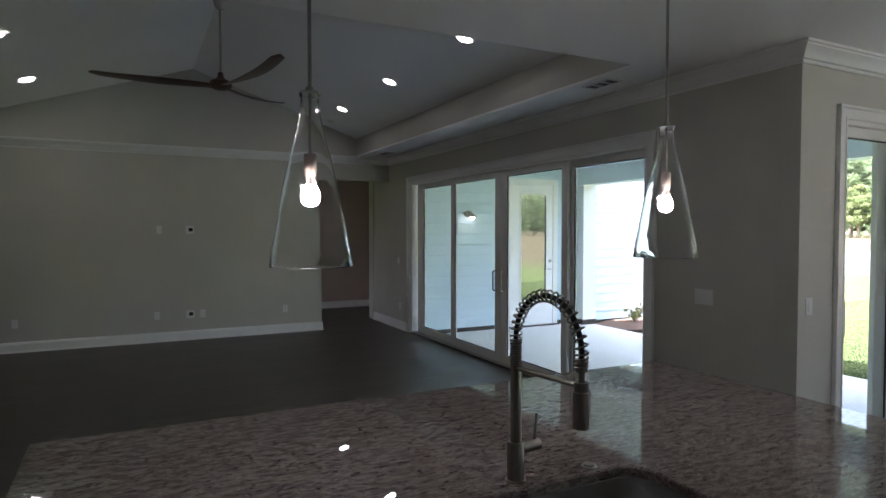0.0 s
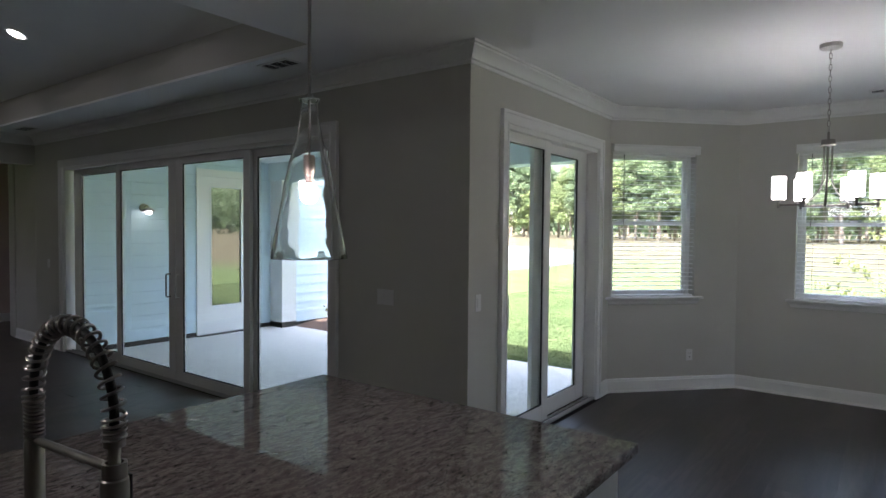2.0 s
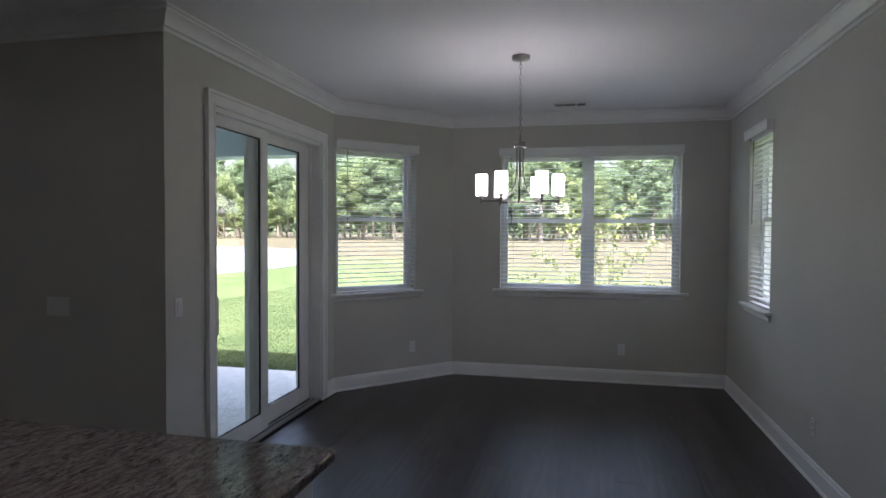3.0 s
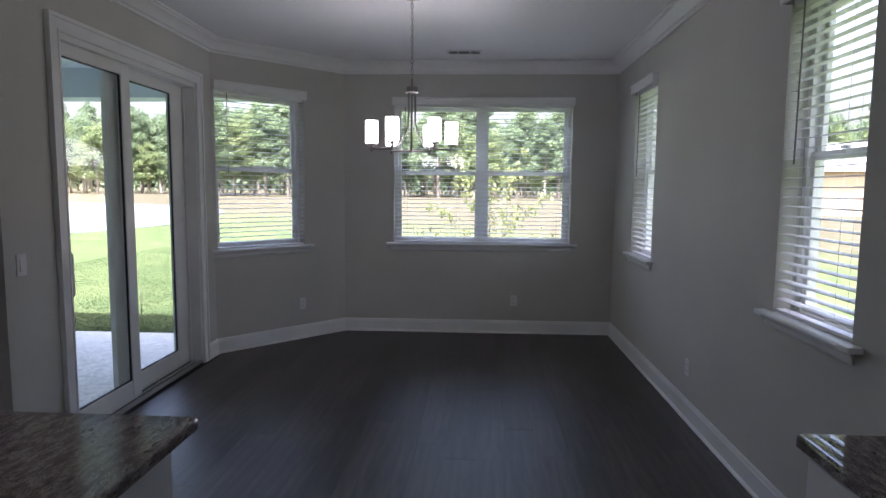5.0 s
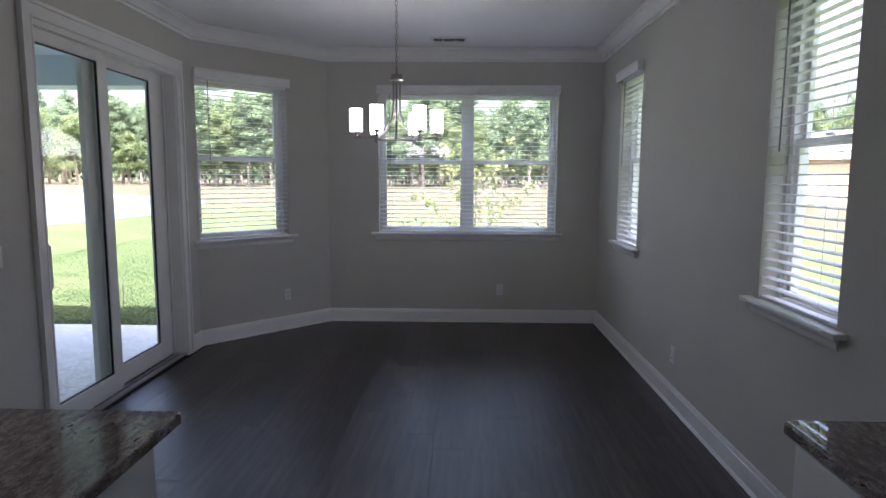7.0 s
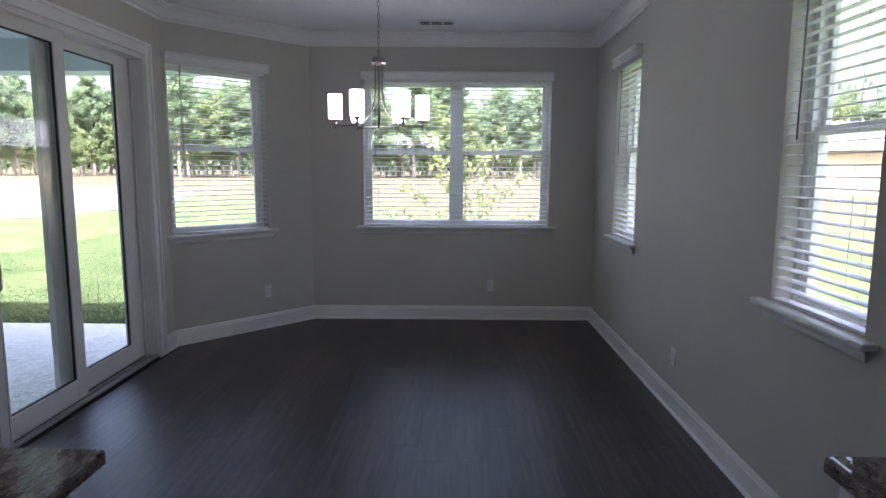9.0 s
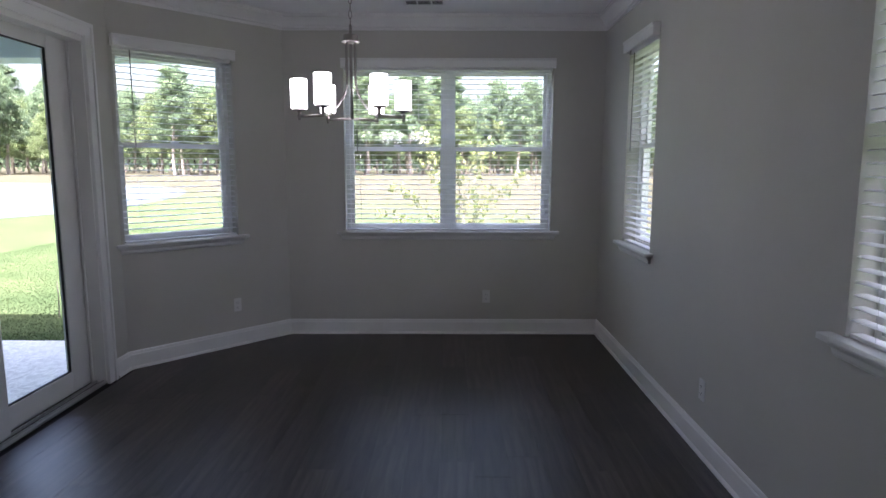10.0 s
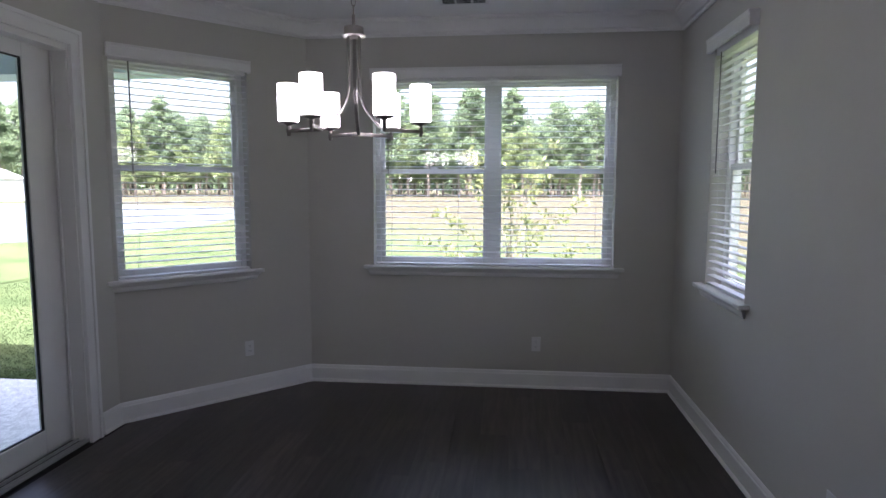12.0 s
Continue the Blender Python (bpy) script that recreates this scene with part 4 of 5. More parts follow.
ray_at = lambda deg: right * math.cos(radians(deg)) + ahead * math.sin(radians(deg))
ring_r, arm_r, arm_z = 0.150, 0.276, 1.805
for k in range(3):
    u = ray_at(212 + 120 * k)
    side = Vector((-u.y, u.x, 0))
    bm = bmesh.new()
    pts = []
    for i in range(25):
        q = i / 24
        r = 0.026 + (ring_r - 0.026) * max(0, (q - 0.45) / 0.55) ** 2.4
        pts.append(u * r + Vector((0, 0, 2.19 - (2.19 - arm_z) * min(q * 1.015, 1))))
    flat_bar(bm, pts, side, 0.0075, 0.0042)
    part("curved_stem", bm, M_STEEL, ch, smooth=True)
    foot = u * (ring_r - 0.004) + Vector((0, 0, arm_z))
    for turn in (-30, 30):
        v = ray_at(212 + 120 * k + turn)
        tip = v * arm_r + Vector((0, 0, arm_z))
        d = (tip - foot).normalized()
        bm = bmesh.new()
        flat_bar(bm, [foot, tip + d * 0.010], Vector((-d.y, d.x, 0)), 0.0045, 0.0072)
        arm = part("arm", bm, M_STEEL_D, ch, smooth=True)
        bm = bmesh.new()
        lathe(bm, [(0, arm_z - 0.022), (0.0062, arm_z - 0.021), (0.0085, arm_z - 0.016), (0.0085, 1.826), (0.014, 1.832), (0.036, 1.836), (0.0385, 1.839), (0.0385, 1.8415), (0, 1.8415)], 24, Matrix.Translation(v * arm_r))
        part("cup", bm, M_STEEL_D, arm, smooth=True)
        bm = bmesh.new()
        lathe(bm, [(0, 1.842), (0.036, 1.842), (0.0415, 1.8445), (0.0435, 1.851), (0.0435, 1.993), (0.0425, 1.9965), (0.0405, 1.9955), (0.0400, 1.86), (0.03, 1.852), (0, 1.852)], 36, Matrix.Translation(v * arm_r))
        part("shade", bm, M_OPAL, ch, "white opal glass cylinder, lit", smooth=True)
z, k = 2.275, 0
while z < CZ - 0.06 - CD:
    bm = bmesh.new()
    pts = []
    for i in range(13):
        a = 2 * math.pi * i / 12
        v = Vector((0.0085 * math.cos(a), 0, 0.021 * math.sin(a) + z + 0.021))
        pts.append(Matrix.Rotation(radians(90 * (k % 2) + 20), 4, "Z") @ v)
    tube(bm, pts, 0.0021, 6, caps=False)
    part("chain_link", bm, M_STEEL_D, ch, smooth=True)
    z += 0.0365
    k += 1
bm = bmesh.new()
tube(bm, [(0.004, 0, 2.27), (0.006, 0.002, 2.55), (0.002, 0, CZ - CD - 0.02)], 0.0022, 6)
part("cord", bm, M_CORD, ch, "clear lamp cord")
top = CZ - CD
bm = bmesh.new()
lathe(bm, [(0, z - 0.005), (0.006, z - 0.005), (0.008, top - 0.036), (0.058, top - 0.030), (0.064, top - 0.026), (0.066, top - 0.001), (0, top - 0.001)], 32)
part("canopy", bm, M_STEEL, ch, smooth=True)

# ---- ceiling fan ----
fan = thing("ceiling_fan", pose(RIDGE_X, 7.25, 0), "three-blade dark walnut ceiling fan on a nickel downrod", "ceiling fan")
bm = bmesh.new()
lathe(bm, [(0, RIDGE_Z - 0.14), (0.035, RIDGE_Z - 0.14), (0.05, RIDGE_Z - 0.12), (0.075, RIDGE_Z - 0.02), (0.078, RIDGE_Z), (0, RIDGE_Z)], 28)
part("canopy", bm, M_STEEL, fan, smooth=True)
bm = bmesh.new()
tube(bm, [(0, 0, RIDGE_Z - 0.13), (0, 0, 3.20)], 0.0125, 10)
part("downrod", bm, M_STEEL, fan, smooth=True)
bm = bmesh.new()
lathe(bm, [(0, 3.065), (0.06, 3.068), (0.10, 3.085), (0.115, 3.115), (0.10, 3.15), (0.05, 3.175), (0.03, 3.20), (0.026, 3.24), (0, 3.24)], 32)
part("motor_hub", bm, M_WALNUT, fan, smooth=True)
for k in range(3):
    a0 = math.atan2(0.452, -0.892) + 2 * math.pi * k / 3 + radians(14)
    bm = bmesh.new()
    n, L = 26, 1.21
    rows_ = []
    for i in range(n + 1):
        q = i / n
        r = 0.05 + L * q - 0.05 * q
        w = 0.050 + 0.044 * math.sin(min(q * 1.45, 1) * math.pi * 0.62) - 0.020 * max(0, q - 0.55) / 0.45
        w *= (1 - max(0, (q - 0.93) / 0.07) ** 2) ** 0.5 if q < 0.999 else 0.12
        sweepb = 0.05 * math.sin(q * math.pi)
        tilt = radians(13 - 8 * q)
        zc = 3.105 + 0.075 * (q - 0.35) * abs(q - 0.1) * 1.6
        row_ = []
        for sgn, tz in ((-1, 0.0), (-0.5, 0.006), (0.5, 0.006), (1, 0.0), (0.5, -0.007), (-0.5, -0.007)):
            yy = sgn * w + sweepb
            row_.append(bm.verts.new((r, yy, zc + yy * math.tan(tilt) + tz)))
        rows_.append(row_)
    for ra, rb in zip(rows_, rows_[1:]):
        for j in range(6):
            bm.faces.new((ra[j], rb[j], rb[(j + 1) % 6], ra[(j + 1) % 6]))
    bm.faces.new(rows_[0]), bm.faces.new(rows_[-1])
    part("blade", bm, M_WALNUT, fan, "carved walnut blade", smooth=True, m=Matrix.Rotation(a0, 4, "Z"))

# ---- downlights in the vault ----
slope = math.atan2(RIDGE_Z - EAVE_Z, TRAY[1] - RIDGE_X)
for side in (1, -1):
    for y in (5.54, 7.36, 9.18):
        x = RIDGE_X + side * 1.89
        z = EAVE_Z + (TRAY[1] - RIDGE_X - 1.89) * math.tan(slope)
        o = thing("downlight", pose(x, y, z, 0, math.degrees(slope) * side, 0), "round recessed downlight with a white trim, lit", "downlight", "vault downlights")
        bm = bmesh.new()
        lathe(bm, [(0.068, -0.003), (0.088, -0.004), (0.092, -0.001), (0.092, 0.002), (0.068, 0.002)][::-1] + [(0.068, 0.002)], 32)
        part("trim_ring", bm, M_TRIM, o, smooth=True)
        bm = bmesh.new()
        lathe(bm, [(0, -0.0025), (0.0675, -0.0025), (0.0675, -0.0005), (0, -0.0005)], 32)
        part("lens", bm, M_LENS, o, "glowing lens")
bm = bmesh.new()
lathe(bm, [(0, -0.034), (0.045, -0.034), (0.058, -0.026), (0.062, -0.004), (0.066, 0.0), (0, 0.0)], 28)
tagged(solid("smoke_detector", bm, M_PLATE, smooth=True, m=pose(5.15, 10.05, EAVE_Z + 0.6 * math.tan(slope), 0, math.degrees(slope), 0)), "small white round smoke detector on the vault", "smoke detector")


# ---- ceiling registers ----
def register(x, y, w, d):
    o = thing("ceiling_vent", pose(x, y, CZ), "white metal ceiling air register with dark slots", "air vent", "ceiling vents")
    bm = bmesh.new()
    box(bm, -w / 2, w / 2, -d / 2, -d / 2 + 0.022, -0.008, 0)
    box(bm, -w / 2, w / 2, d / 2 - 0.022, d / 2, -0.008, 0)
    box(bm, -w / 2, -w / 2 + 0.022, -d / 2 + 0.022, d / 2 - 0.022, -0.008, 0)
    box(bm, w / 2 - 0.022, w / 2, -d / 2 + 0.022, d / 2 - 0.022, -0.008, 0)
    long_x = w > d
    for q in (-1 / 6, 1 / 6):
        if long_x:
            box(bm, q * w - 0.006, q * w + 0.006, -d / 2 + 0.022, d / 2 - 0.022, -0.008, 0)
        else:
            box(bm, -w / 2 + 0.022, w / 2 - 0.022, q * d - 0.006, q * d + 0.006, -0.008, 0)
    part("frame", bm, M_PLATE, o)
    # black sheet paints the shade seen between the slats
    part("backing", bx(-w / 2 + 0.02, w / 2 - 0.02, -d / 2 + 0.02, d / 2 - 0.02, -0.0050, -0.0040), M_SLOT, o)
    n = 5
    for i in range(1, n):
        if long_x:
            y0 = -d / 2 + 0.022 + (d - 0.044) * i / n
            part("slat", bx(-w / 2 + 0.022, w / 2 - 0.022, y0 - 0.0015, y0 + 0.0015, -0.0062, -0.0052), M_PLATE, o)
        else:
            x0 = -w / 2 + 0.022 + (w - 0.044) * i / n
            part("slat", bx(x0 - 0.0015, x0 + 0.0015, -d / 2 + 0.022, d / 2 - 0.022, -0.0062, -0.0052), M_PLATE, o)


register(5.87, 4.62, 0.16, 0.34)
register(9.40, 0.945, 0.16, 0.34)
register(5.95, 9.75, 0.16, 0.34)


# ---- outlets and switches ----
def plate(m, kind="outlet", gangs=1):
    """A cover plate; the wall's pose with the plate's middle as origin."""
    w, h = 0.070 + 0.046 * (gangs - 1), 0.115
    names = {"outlet": ("wall_outlet", "white duplex wall outlet", "outlet"), "switch": ("light_switch", "white rocker light switch plate", "light switch"),
             "media": ("media_plate", "white media wall plate with a dark recess", "wall plate"), "blank": ("blank_plate", "white blank wall plate", "wall plate")}
    nm, label, cat = names[kind]
    if gangs > 2:
        label = "white multi-gang rocker switch plate"
    o = thing(nm, m, label, cat, "wall plates")
    if kind == "media":
        w = 0.115
    part("cover", bx(-w / 2, w / 2, -0.006, 0, -h / 2, h / 2, bev=0.002), M_PLATE, o)
    if kind == "outlet":
        for z in (-0.02, 0.02):
            r = part("socket", bx(-0.017, 0.017, -0.0085, -0.006, z - 0.014, z + 0.014, bev=0.001), M_PLATE, o)
            bm = bmesh.new()
            for x in (-0.0065, 0.0065):
                box(bm, x - 0.001, x + 0.001, -0.0092, -0.0085, z - 0.003, z + 0.006)
            box(bm, -0.002, 0.002, -0.0092, -0.0085, z - 0.010, z - 0.006)
            part("slot", bm, M_SLOT, r, "dark slots")
    elif kind == "switch":
        for g in range(gangs):
            x = (g - (gangs - 1) / 2) * 0.046
            part("rocker", bx(x - 0.0165, x + 0.0165, -0.0105, -0.006, -0.033, 0.033, bev=0.001), M_PLATE, o)
    elif kind == "media":
        # black box on the cover paints the recess's shade
        part("recess", bx(-0.018, 0.040, -0.0068, -0.006, -0.022, 0.028), M_SLOT, o, "dark cable recess")


F_LW = frame_of((KX, LY), (WX, LY))
at = lambda f, s, z: f @ pose(s, 0, z)
for x in (0.94, 2.655, 3.278, 4.508):
    plate(at(F_LW, x - KX, 0.385))
plate(at(F_LW, 3.105 - KX, 0.385), "media")
plate(at(F_LW, 3.113 - KX, 1.64), "media")
plate(at(F_LW, 2.70 - KX, 1.64), "blank")
plate(at(F_W1, 0.905, 0.36))
plate(at(F_W2, B[1] - 0.395, 0.355))
plate(at(F_RW, FX - 7.50, 0.352))
plate(at(F_PD, 6.405 - WX, 1.13), "switch")
plate(at(F_SL, LY - 3.92, 1.126), "switch", 3)
plate(at(F_SL, LY - 9.95, 0.38))
plate(at(F_SL, LY - 10.0, 1.13), "switch")

# ---- porch ----
PZ = -0.05
tagged(solid("pavement_porch", bx(WX + T, 9.73, PY + T, 9.45, -0.20, PZ), M_CONC), "pale rough concrete porch slab", "patio", kind="structure")
tagged(solid("ceiling_porch", bx(WX + T, 9.9, PY + T, 9.45, 2.72, 2.74), M_PORCH), "pale blue-green porch ceiling", kind="structure")
tagged(solid("porch_beam", bx(9.42, 9.72, 3.12, 9.45, 2.43, 2.719), M_PORCH), "pale painted porch header beam", "beam", kind="structure")
bm = bx(WX + T + 0.03, PD[0] + WX - 0.06, PY + T + 0.026, PY + T + 0.05, PZ + 0.01, 2.70)
box(bm, PD[1] + WX + 0.06, 8.86, PY + T + 0.026, PY + T + 0.05, PZ + 0.01, 2.70)
box(bm, PD[0] + WX - 0.06, PD[1] + WX + 0.06, PY + T + 0.026, PY + T + 0.05, PD[3] + 0.06, 2.70)
tagged(solid("wall_patio_cladding", bm, M_SIDING), "pale blue outer cladding round the patio door", "wall", kind="structure")
SID = tagged(new("wall_porch"), "pale blue lap siding wall of the house wing", "wall", kind="structure")
part("sheathing", bx(WX + T, 9.47, 9.47, 9.60, -0.2, 3.0), M_SIDING, SID)
part("sheathing", bx(9.77, 14.5, 9.77, 9.90, -0.3, 3.4), M_SIDING, SID)
BOARD = {}


def lap_board(length):
    key = round(length, 2)
    if key not in BOARD:
        bm = bmesh.new()
        pr = [(0, 0), (-0.022, 0), (-0.024, 0.002), (-0.009, 0.178), (0, 0.178)]
        ra = [bm.verts.new((0, y, z)) for y, z in pr]
        rb = [bm.verts.new((key, y, z)) for y, z in pr]
        for j in range(5):
            bm.faces.new((ra[j], rb[j], rb[(j + 1) % 5], ra[(j + 1) % 5]))
        bm.faces.new(ra), bm.faces.new(rb)
        bmesh.ops.recalc_face_normals(bm, faces=bm.faces)
        BOARD[key] = bpy.data.meshes.new("siding_board")
        bm.to_mesh(BOARD[key])
        bm.free()
        BOARD[key].materials.append(M_SIDING)
    return BOARD[key]


DX0, DX1 = 8.10, 9.13
for i in range(16):
    z = 0.02 + i * 0.172
    spans = [(WX + T, DX0, 9.469)] if z < 2.50 else [(WX + T, 9.47, 9.469)]
    if z < 2.50:
        spans.append((DX1, 9.47, 9.469))
    for a, b, y in spans:
        o = new("siding_board", lap_board(b - a))
        o.parent = SID
        o.matrix_basis = pose(a, y, z)
for i in range(19):
    o = new("siding_board", lap_board(4.7))
    o.parent = SID
    o.matrix_basis = pose(9.78, 9.769, -0.1 + i * 0.172)
part("footing", bx(WX + T, 9.47, 9.455, 9.469, -0.05, 0.02), M_TRACK, SID, "dark base flashing")
part("footing", bx(9.77, 14.5, 9.755, 9.769, -0.2, -0.1), M_TRACK, SID, "dark base flashing")
post = thing("porch_column", pose(9.62, 9.36, PZ), "square white boxed porch column with a dark foot", "column")
part("shaft", bx(-0.15, 0.15, -0.22, 0.40, 0.09, 2.48), M_TRIM, post)
part("foot", bx(-0.155, 0.155, -0.225, 0.40, 0.0, 0.09), M_TRACK, post, "dark stone foot")
# wing door
pd_ = thing("door_3", pose(0, 9.469, PZ), "white exterior door with a tall glass light, closed", "door")
pd_["kind"] = "structure"
bm = bmesh.new()
for x0, x1, z0, z1 in ((DX0, DX0 + 0.10, 0, 2.58), (DX1 - 0.10, DX1, 0, 2.58), (DX0 + 0.10, DX1 - 0.10, 2.47, 2.58)):
    box(bm, x0, x1, -0.035, 0.0, z0, z1)
part("frame", bm, M_TRIM, pd_)
bm = bmesh.new()
a, b = DX0 + 0.102, DX1 - 0.102
for x0, x1, z0, z1 in ((a, a + 0.13, 0.02, 2.465), (b - 0.13, b, 0.02, 2.465), (a + 0.13, b - 0.13, 0.02, 0.44), (a + 0.13, b - 0.13, 2.32, 2.465)):
    box(bm, x0, x1, -0.026, 0.01, z0, z1)
leaf = part("leaf", bm, M_TRIM, pd_)
part("pane", bx(a + 0.125, b - 0.125, -0.012, -0.006, 0.43, 2.33), M_DARKGLASS, leaf, "reflecting door glass")
bm = bmesh.new()
for x0, x1, z0, z1 in ((a + 0.13, a + 0.15, 0.44, 2.32), (b - 0.15, b - 0.13, 0.44, 2.32), (a + 0.15, b - 0.15, 0.44, 0.46), (a + 0.15, b - 0.15, 2.30, 2.32)):
    box(bm, x0, x1, -0.034, -0.026, z0, z1)
part("glazing_bead", bm, M_TRIM, leaf)
bm = bmesh.new()
tube(bm, [(b - 0.06, -0.026, 1.0), (b - 0.06, -0.075, 1.0)], 0.012, 10)
tube(bm, [(b - 0.06, -0.07, 1.0), (b - 0.16, -0.07, 1.0)], 0.009, 8)
tube(bm, [(b - 0.06, -0.026, 1.14), (b - 0.06, -0.05, 1.14)], 0.026, 14)
part("handle", bm, M_STEEL, leaf, "nickel lever and deadbolt", smooth=True)
part("sill", bx(DX0, DX1, -0.09, 0.0, 0.0, 0.02), M_TRACK, pd_, "dark threshold")
# porch sconce
sc = thing("porch_sconce", pose(7.29, 9.447, 1.90), "nickel wall sconce with a lit glass shade", "wall lamp")
bm = bmesh.new()
tube(bm, [(0, 0, 0), (0, -0.03, 0)], 0.06, 20)
part("backplate", bm, M_STEEL, sc, smooth=True)
bm = bmesh.new()
tube(bm, [(0, -0.02, 0), (0, -0.07, 0.03), (0, -0.13, 0.03), (0, -0.15, 0.0)], 0.009, 8)
lathe(bm, [(0, 0.0), (0.03, 0.0), (0.085, -0.035), (0.088, -0.05), (0.08, -0.05), (0.03, -0.01), (0, -0.008)], 24, Matrix.Translation((0, -0.15, 0)))
part("hood", bm, M_STEEL, sc, smooth=True)
bm = bmesh.new()
lathe(bm, [(0, -0.012), (0.03, -0.02), (0.042, -0.06), (0.036, -0.09), (0, -0.10)], 20, Matrix.Translation((0, -0.15, 0)))
part("shade", bm, M_OPAL, sc, "lit glass shade", smooth=True)

# ---- grounds ----
tagged(solid("ground", bx(-120, 700, -500, 600, -0.6, -0.16), M_LAND), "green lawn that turns to dry field", "lawn", kind="structure")
bm = bmesh.new()
vs = []
for i in range(96):
    a = 2 * math.pi * i / 96
    u, v = 28 * math.cos(a), (16 + 1.2 * math.sin(3 * a)) * math.sin(a)
    vs.append(bm.verts.new((41.5 + 0.725 * u - 0.688 * v, 36.5 + 0.688 * u + 0.725 * v, -0.145)))
bm.faces.new(vs)
tagged(solid("water", bm, M_WATER), "still pond that mirrors the bright sky", "pond", kind="structure")
bm = bmesh.new()
vs = []
rnd = random.Random(3)
for i in range(40):
    a = 2 * math.pi * i / 40
    k = 1 + rnd.uniform(-0.05, 0.05)
    vs.append(bm.verts.new((11.6 + 1.9 * k * math.cos(a), 9.05 + 0.75 * k * math.sin(a), -0.11)))
f = bm.faces.new(vs)
bmesh.ops.extrude_face_region(bm, geom=[f])
for v in vs:
    v.co.z = -0.17
tagged(solid("mulch_bed", bm, M_MULCH), "brown mulch planting bed beside the wing wall", "planting bed", kind="structure")


def leaf_cloud(bm, rnd, centre, radius, n, size, squash=0.7):
    for _ in range(n):
        while True:
            p = Vector((rnd.uniform(-1, 1), rnd.uniform(-1, 1), rnd.uniform(-1, 1)))
            if 0.25 < p.length < 1:
                break
        p = Vector(centre) + Vector((p.x * radius, p.y * radius, p.z * radius * squash))
        m = Matrix.Translation(p) @ Euler((rnd.uniform(0, 6.3), rnd.uniform(0, 6.3), rnd.uniform(0, 6.3))).to_matrix().to_4x4()
        s = size * rnd.uniform(0.6, 1.3)
        q = [bm.verts.new(m @ Vector(v)) for v in ((-s, 0, 0), (0, -s * 0.45, s * 0.1), (s, 0, 0), (0, s * 0.45, s * 0.1))]
        bm.faces.new(q)


def tree_meshes(seed, height, bare, spread, leaves, size):
    rnd = random.Random(seed)
    bm = bmesh.new()
    n = 9
    line = [Vector((0.25 * math.sin(i * 0.9 + seed), 0.25 * math.cos(i * 0.7 + seed), height * 0.93 * i / n)) for i in range(n + 1)]
    line[0] = Vector((0, 0, -0.2))
    tube(bm, line, [0.30 * (1 - 0.88 * i / n) + 0.02 for i in range(n + 1)], 8)
    tips = []
    for i in range(26):
        q = bare + (0.97 - bare) * i / 25
        base = line[int(q * n)].lerp(line[min(int(q * n) + 1, n)], q * n - int(q * n))
        a = i * 2.4 + rnd.uniform(-0.4, 0.4)
        ln = spread * (1.05 - 0.75 * (q - bare) / (1 - bare)) * rnd.uniform(0.7, 1.15)
        tip = base + Vector((math.cos(a) * ln, math.sin(a) * ln, ln * rnd.uniform(0.05, 0.4)))
        tube(bm, [base, base.lerp(tip, 0.5) + Vector((0, 0, 0.1)), tip], [0.09, 0.06, 0.02], 5)
        tips += [tip, base.lerp(tip, 0.62)]
    trunk = bm
    bm = bmesh.new()
    for tp in tips:
        leaf_cloud(bm, rnd, tp, spread * rnd.uniform(0.20, 0.48), leaves, size, 0.62)
    leaf_cloud(bm, rnd, line[-1], spread * 0.35, leaves, size, 1.2)
    return trunk, bm


KINDS = []
for seed, h, bare, spread, nleaf in ((1, 19, 0.30, 3.7, 70), (2, 23, 0.34, 3.3, 64), (3, 16, 0.24, 4.2, 76), (4, 21, 0.30, 3.9, 70), (5, 12, 0.22, 3.4, 70)):
    tr, cr = tree_meshes(seed, h, bare, spread, nleaf * 3, 0.24)
    o = thing("pine_tree", pose(150, -150 - 8 * seed, -0.16), "tall green tree with a pale bare trunk at the wood's edge", "tree", "tree line")
    part("trunk", tr, M_BARK, o, smooth=True)
    part("crown", cr, M_LEAF_L if seed in (3, 5) else M_LEAF, o)
    KINDS.append(o)
rnd = random.Random(11)
for i in range(210):
    ang = radians(-42 + 98 * (i % 70) / 69 + rnd.uniform(-0.7, 0.7))
    dist = ((118, 132, 146)[i // 70] + rnd.uniform(-7, 9)) * (1.22 if ang > radians(25) else 1.0)
    k = rnd.choice((0, 1, 2, 3, 3, 1)) if i >= 70 else rnd.choice((0, 1, 2, 3, 4))
    s = rnd.uniform(0.78, 1.12) * (0.84 if ang < radians(-0.5) else 1.0)
    m = pose(6 + dist * math.cos(ang), 1 + dist * math.sin(ang), -0.16, 0, 0, rnd.uniform(0, 360)) @ Matrix.Diagonal((s, s, s, 1))
    if i < 5:
        KINDS[i].matrix_basis = m
    else:
        c = copy_thing(KINDS[k], m)
        c.matrix_basis = m
# far wood behind the line; unseen right end added for wing door reflection
bm = bmesh.new()
rnd = random.Random(21)
for i in range(210):
    ang = radians(-88 + 148 * i / 209)
    d = (165 + rnd.uniform(-8, 14)) * (1.22 if ang > radians(25) else 1.0)
    h = rnd.uniform(14, 23)
    leaf_cloud(bm, rnd, (6 + d * math.cos(ang), 1 + d * math.sin(ang), h * 0.5), h * 0.42, 260, 0.85, 1.25)
tagged(solid("far_wood", bm, M_LEAF), "dense green wood in the distance", "wood", kind="stuff")

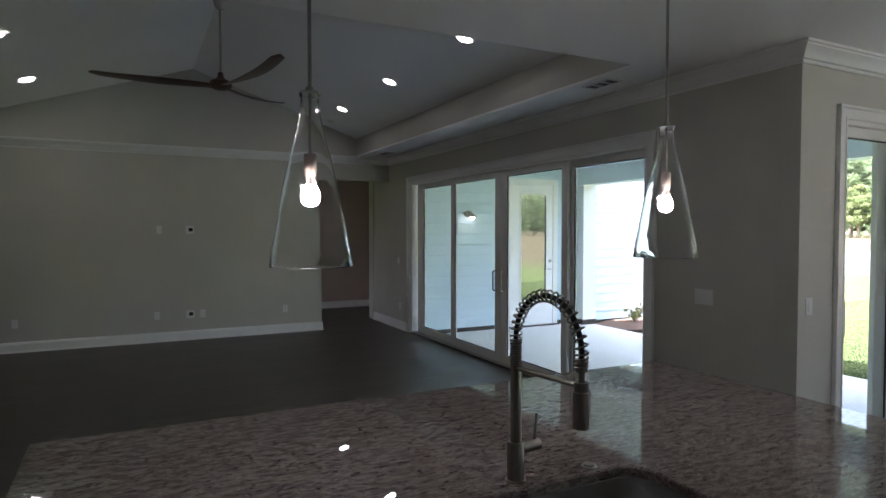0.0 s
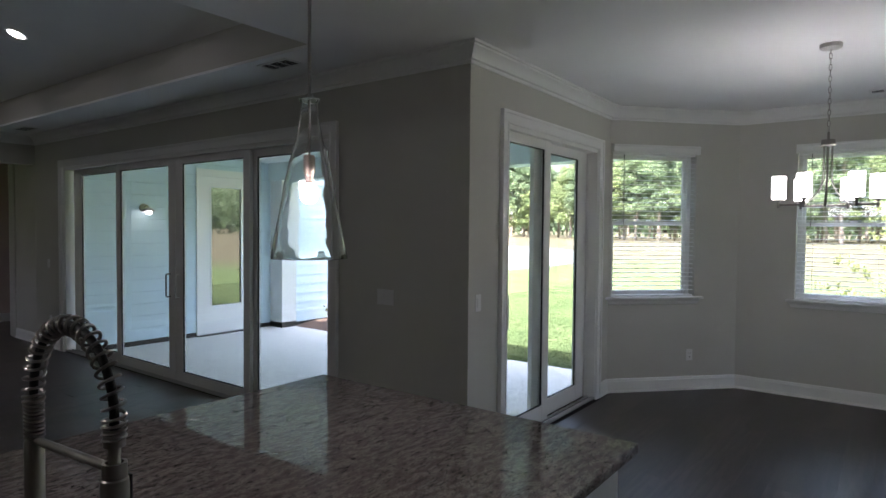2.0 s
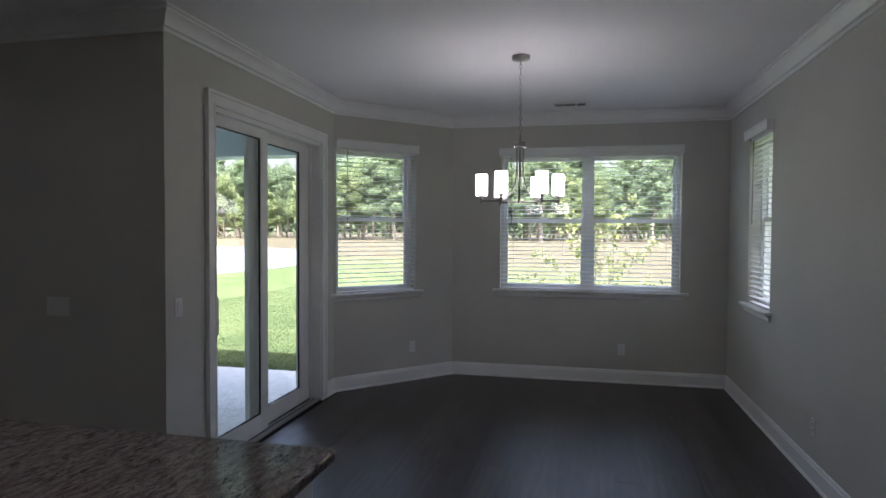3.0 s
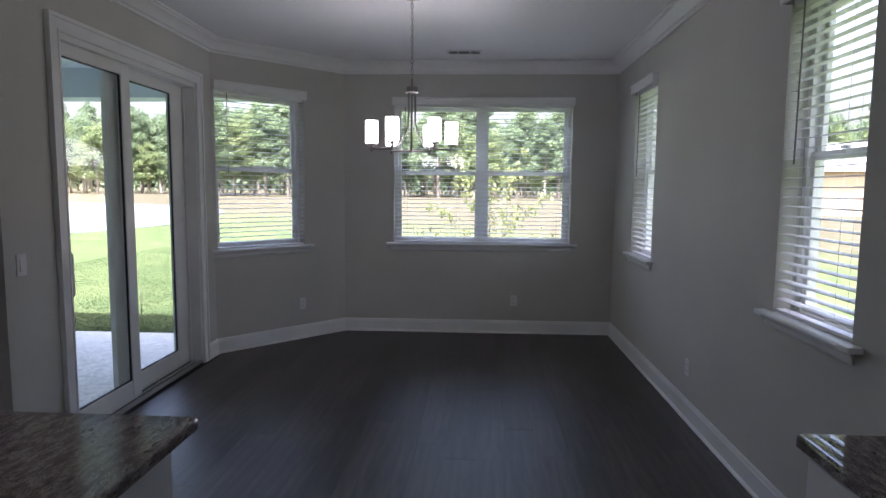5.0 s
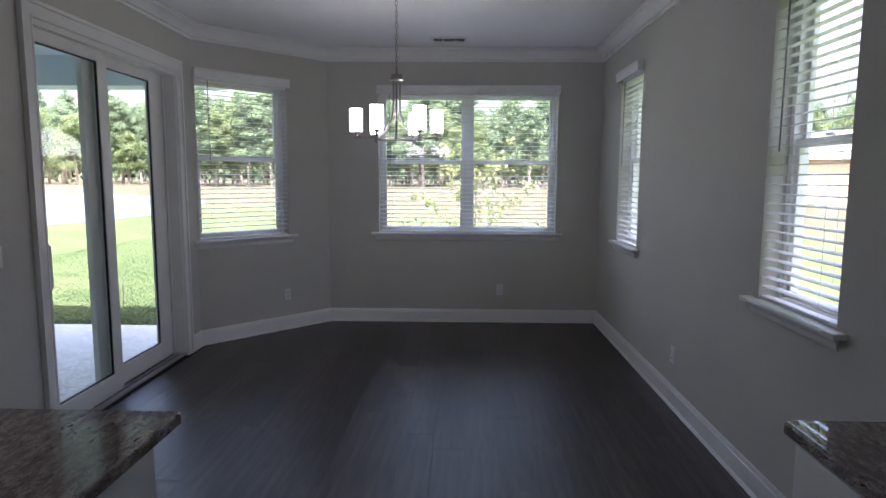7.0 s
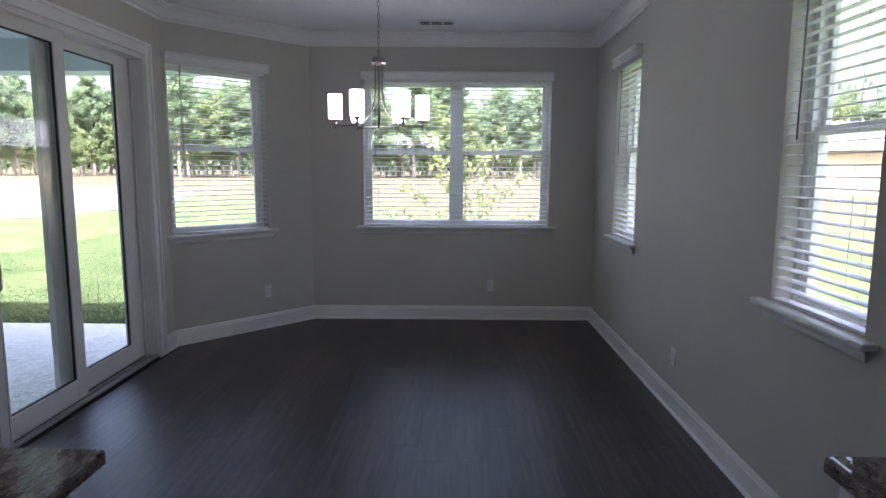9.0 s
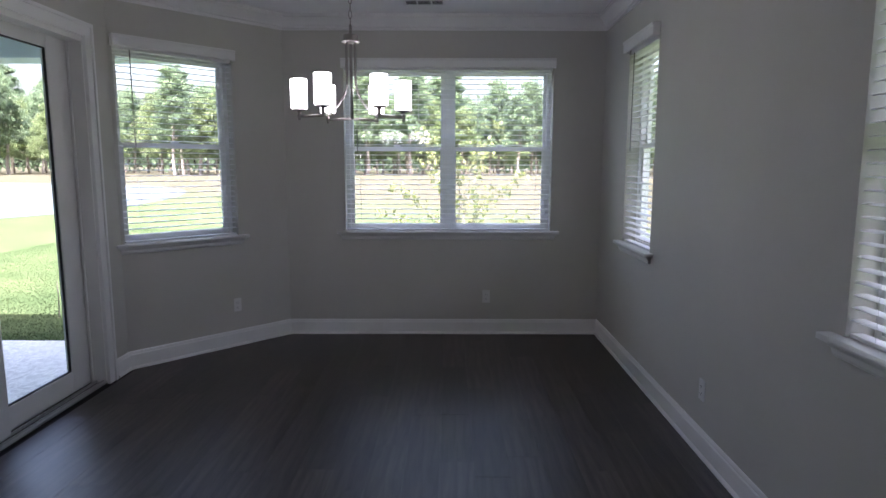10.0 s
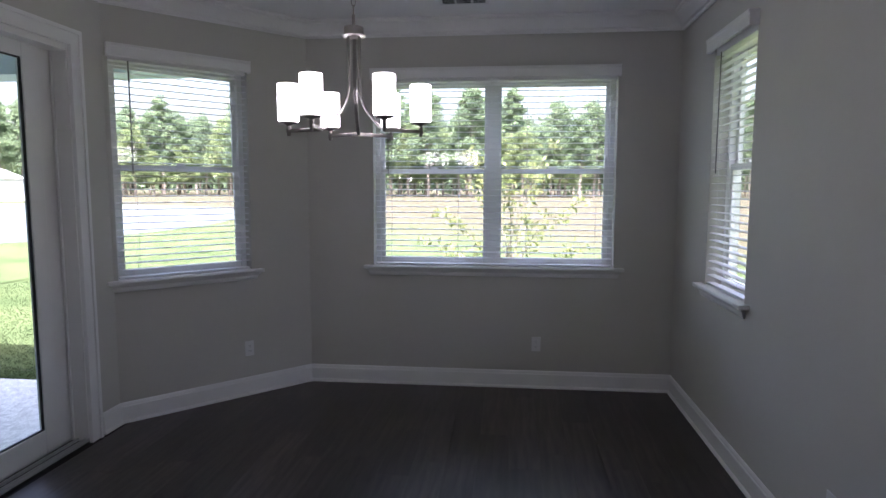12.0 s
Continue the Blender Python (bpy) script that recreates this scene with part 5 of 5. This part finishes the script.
# young tree outside the dining window
rnd = random.Random(8)
sap = thing("young_tree", pose(12.7, 0.62, -0.16), "thin young tree with sparse yellow-green leaves", "tree")
bm, lf = bmesh.new(), bmesh.new()
for k in range(13):
    a = k * 2.4 + 0.3
    h = 0.75 + 0.115 * k
    reach = 1.5 - 0.07 * k
    fork = Vector((0.02 * math.sin(k), 0.03 * math.cos(k), h * 0.45))
    tip = Vector((0.5 * reach * math.cos(a), reach * math.sin(a) * rnd.uniform(0.6, 1.05), h + rnd.uniform(-0.05, 0.15)))
    mid = fork.lerp(tip, 0.5) + Vector((rnd.uniform(-.05, .05), rnd.uniform(-.05, .05), 0.07))
    tube(bm, [(0, 0, 0), fork, mid, tip], [0.016, 0.010, 0.006, 0.002], 6)
    for j in range(42):
        q = 1.05 - 0.75 * rnd.random() ** 1.3
        p = (fork.lerp(mid, q * 2) if q < 0.5 else mid.lerp(tip, q * 2 - 1)) + Vector((rnd.gauss(0, 0.05), rnd.gauss(0, 0.06), rnd.gauss(0, 0.05)))
        leaf_cloud(lf, rnd, p, 0.045, 2, 0.046)
part("trunk", bm, M_BARK, sap, smooth=True)
part("crown", lf, M_LEAF_Y, sap)
# small shrub in the bed
sh = thing("shrub", pose(10.85, 9.3, -0.12), "small leafy green shrub in the mulch bed", "shrub")
bm, lf = bmesh.new(), bmesh.new()
for k in range(16):
    a, l_ = rnd.uniform(0, 6.3), rnd.uniform(0.22, 0.46)
    d = Vector((math.cos(a) * l_ * 0.55, math.sin(a) * l_ * 0.55, l_ * rnd.uniform(0.7, 1.1)))
    tube(bm, [(0, 0, 0), d * 0.55 + Vector((0, 0, 0.04)), d], [0.006, 0.004, 0.0015], 5)
    for j in range(9):
        leaf_cloud(lf, rnd, d * rnd.uniform(0.35, 1.05), 0.035, 2, 0.034)
part("stems", bm, M_BARK, sh)
part("foliage", lf, M_LEAF_Y, sh)


def house(x, y, rot, w, d, h, mat, label, n=4):
    o = thing("house", pose(x, y, -0.16, 0, 0, rot), label, "house")
    part("wall", bx(-w / 2, w / 2, -d / 2, d / 2, 0, h), mat, o)
    bm = bmesh.new()
    e = 0.5
    v = [bm.verts.new(q) for q in ((-w / 2 - e, -d / 2 - e, h), (w / 2 + e, -d / 2 - e, h), (w / 2 + e, d / 2 + e, h), (-w / 2 - e, d / 2 + e, h), (-w / 2 + d * 0.45, 0, h + d * 0.26), (w / 2 - d * 0.45, 0, h + d * 0.26))]
    for q in ((0, 1, 5, 4), (1, 2, 5), (2, 3, 4, 5), (3, 0, 4), (3, 2, 1, 0)):
        bm.faces.new([v[i] for i in q])
    part("roof", bm, M_ROOF, o, "grey shingle hip roof")
    for i in range(n):
        xx = -w / 2 + w * (i + 0.5) / n
        p = part("window", bx(xx - 0.6, xx + 0.6, -d / 2 - 0.05, -d / 2, 0.8, 2.2), M_TRIM, o)
        part("pane", bx(xx - 0.5, xx + 0.5, -d / 2 - 0.06, -d / 2 - 0.05, 0.9, 2.1), M_DARKGLASS, p, "dark glass")


house(80, 72, -48 - 90, 17, 10, 2.8, M_HOUSE_W, "white single-storey house with a grey roof across the pond")
house(104, -18.5, -90 + 7, 5, 5, 2.3, M_HOUSE_W, "white outbuilding at the edge of the wood", 2)
house(52, -29, -90 - 30, 13, 9, 3.2, M_HOUSE_T, "tan single-storey neighbouring house with a grey roof", 0)

# stake in the lawn
o = thing("garden_stake", pose(11.05, 5.2, -0.17, 0, 3, 0), "thin brown garden stake pushed into the lawn", "stake")
bm = bmesh.new()
tube(bm, [(0, 0, 0), (0.004, 0, 0.2), (0, 0.006, 0.42)], [0.007, 0.006, 0.005], 6)
part("stick", bm, M_BARK, o)

# grass blades near the porch
M_BLADE = material("grass_blade", (0.052, 0.073, 0.032), 0.8, color2=(0.078, 0.101, 0.047), scale=0.9, detail=10, island=0.2, spec=0.1)
translucent(M_BLADE, 0.6)
rng = np.random.default_rng(4)
N = 170000
gx = 9.76 + 11.0 * rng.random(N) ** 1.9
gy = 1.0 + 13.0 * rng.random(N)
keep = ~((gx < 10.1) & (gy < 3.2)) & ~((gy > 8.35) & (gx < 13.6)) & (gy < 9.6)
gx, gy = gx[keep], gy[keep]
k = len(gx)
ang, hh, ww = rng.random(k) * 6.283, 0.010 + 0.012 * rng.random(k), 0.004 + 0.004 * rng.random(k)
lx, ly = rng.normal(0, 0.012, k), rng.normal(0, 0.012, k)
dx, dy = np.cos(ang) * ww, np.sin(ang) * ww
zz = np.full(k, -0.162)
v = np.stack([np.stack([gx - dx, gy - dy, zz], 1), np.stack([gx + dx, gy + dy, zz], 1), np.stack([gx + lx, gy + ly, zz + hh], 1)], 1).reshape(-1, 3)
me = bpy.data.meshes.new("grass")
me.from_pydata(v.tolist(), [], np.arange(3 * k).reshape(-1, 3).tolist())
me.materials.append(M_BLADE)
tagged(new("grass", me), "short green lawn grass beside the porch", "grass", kind="stuff")
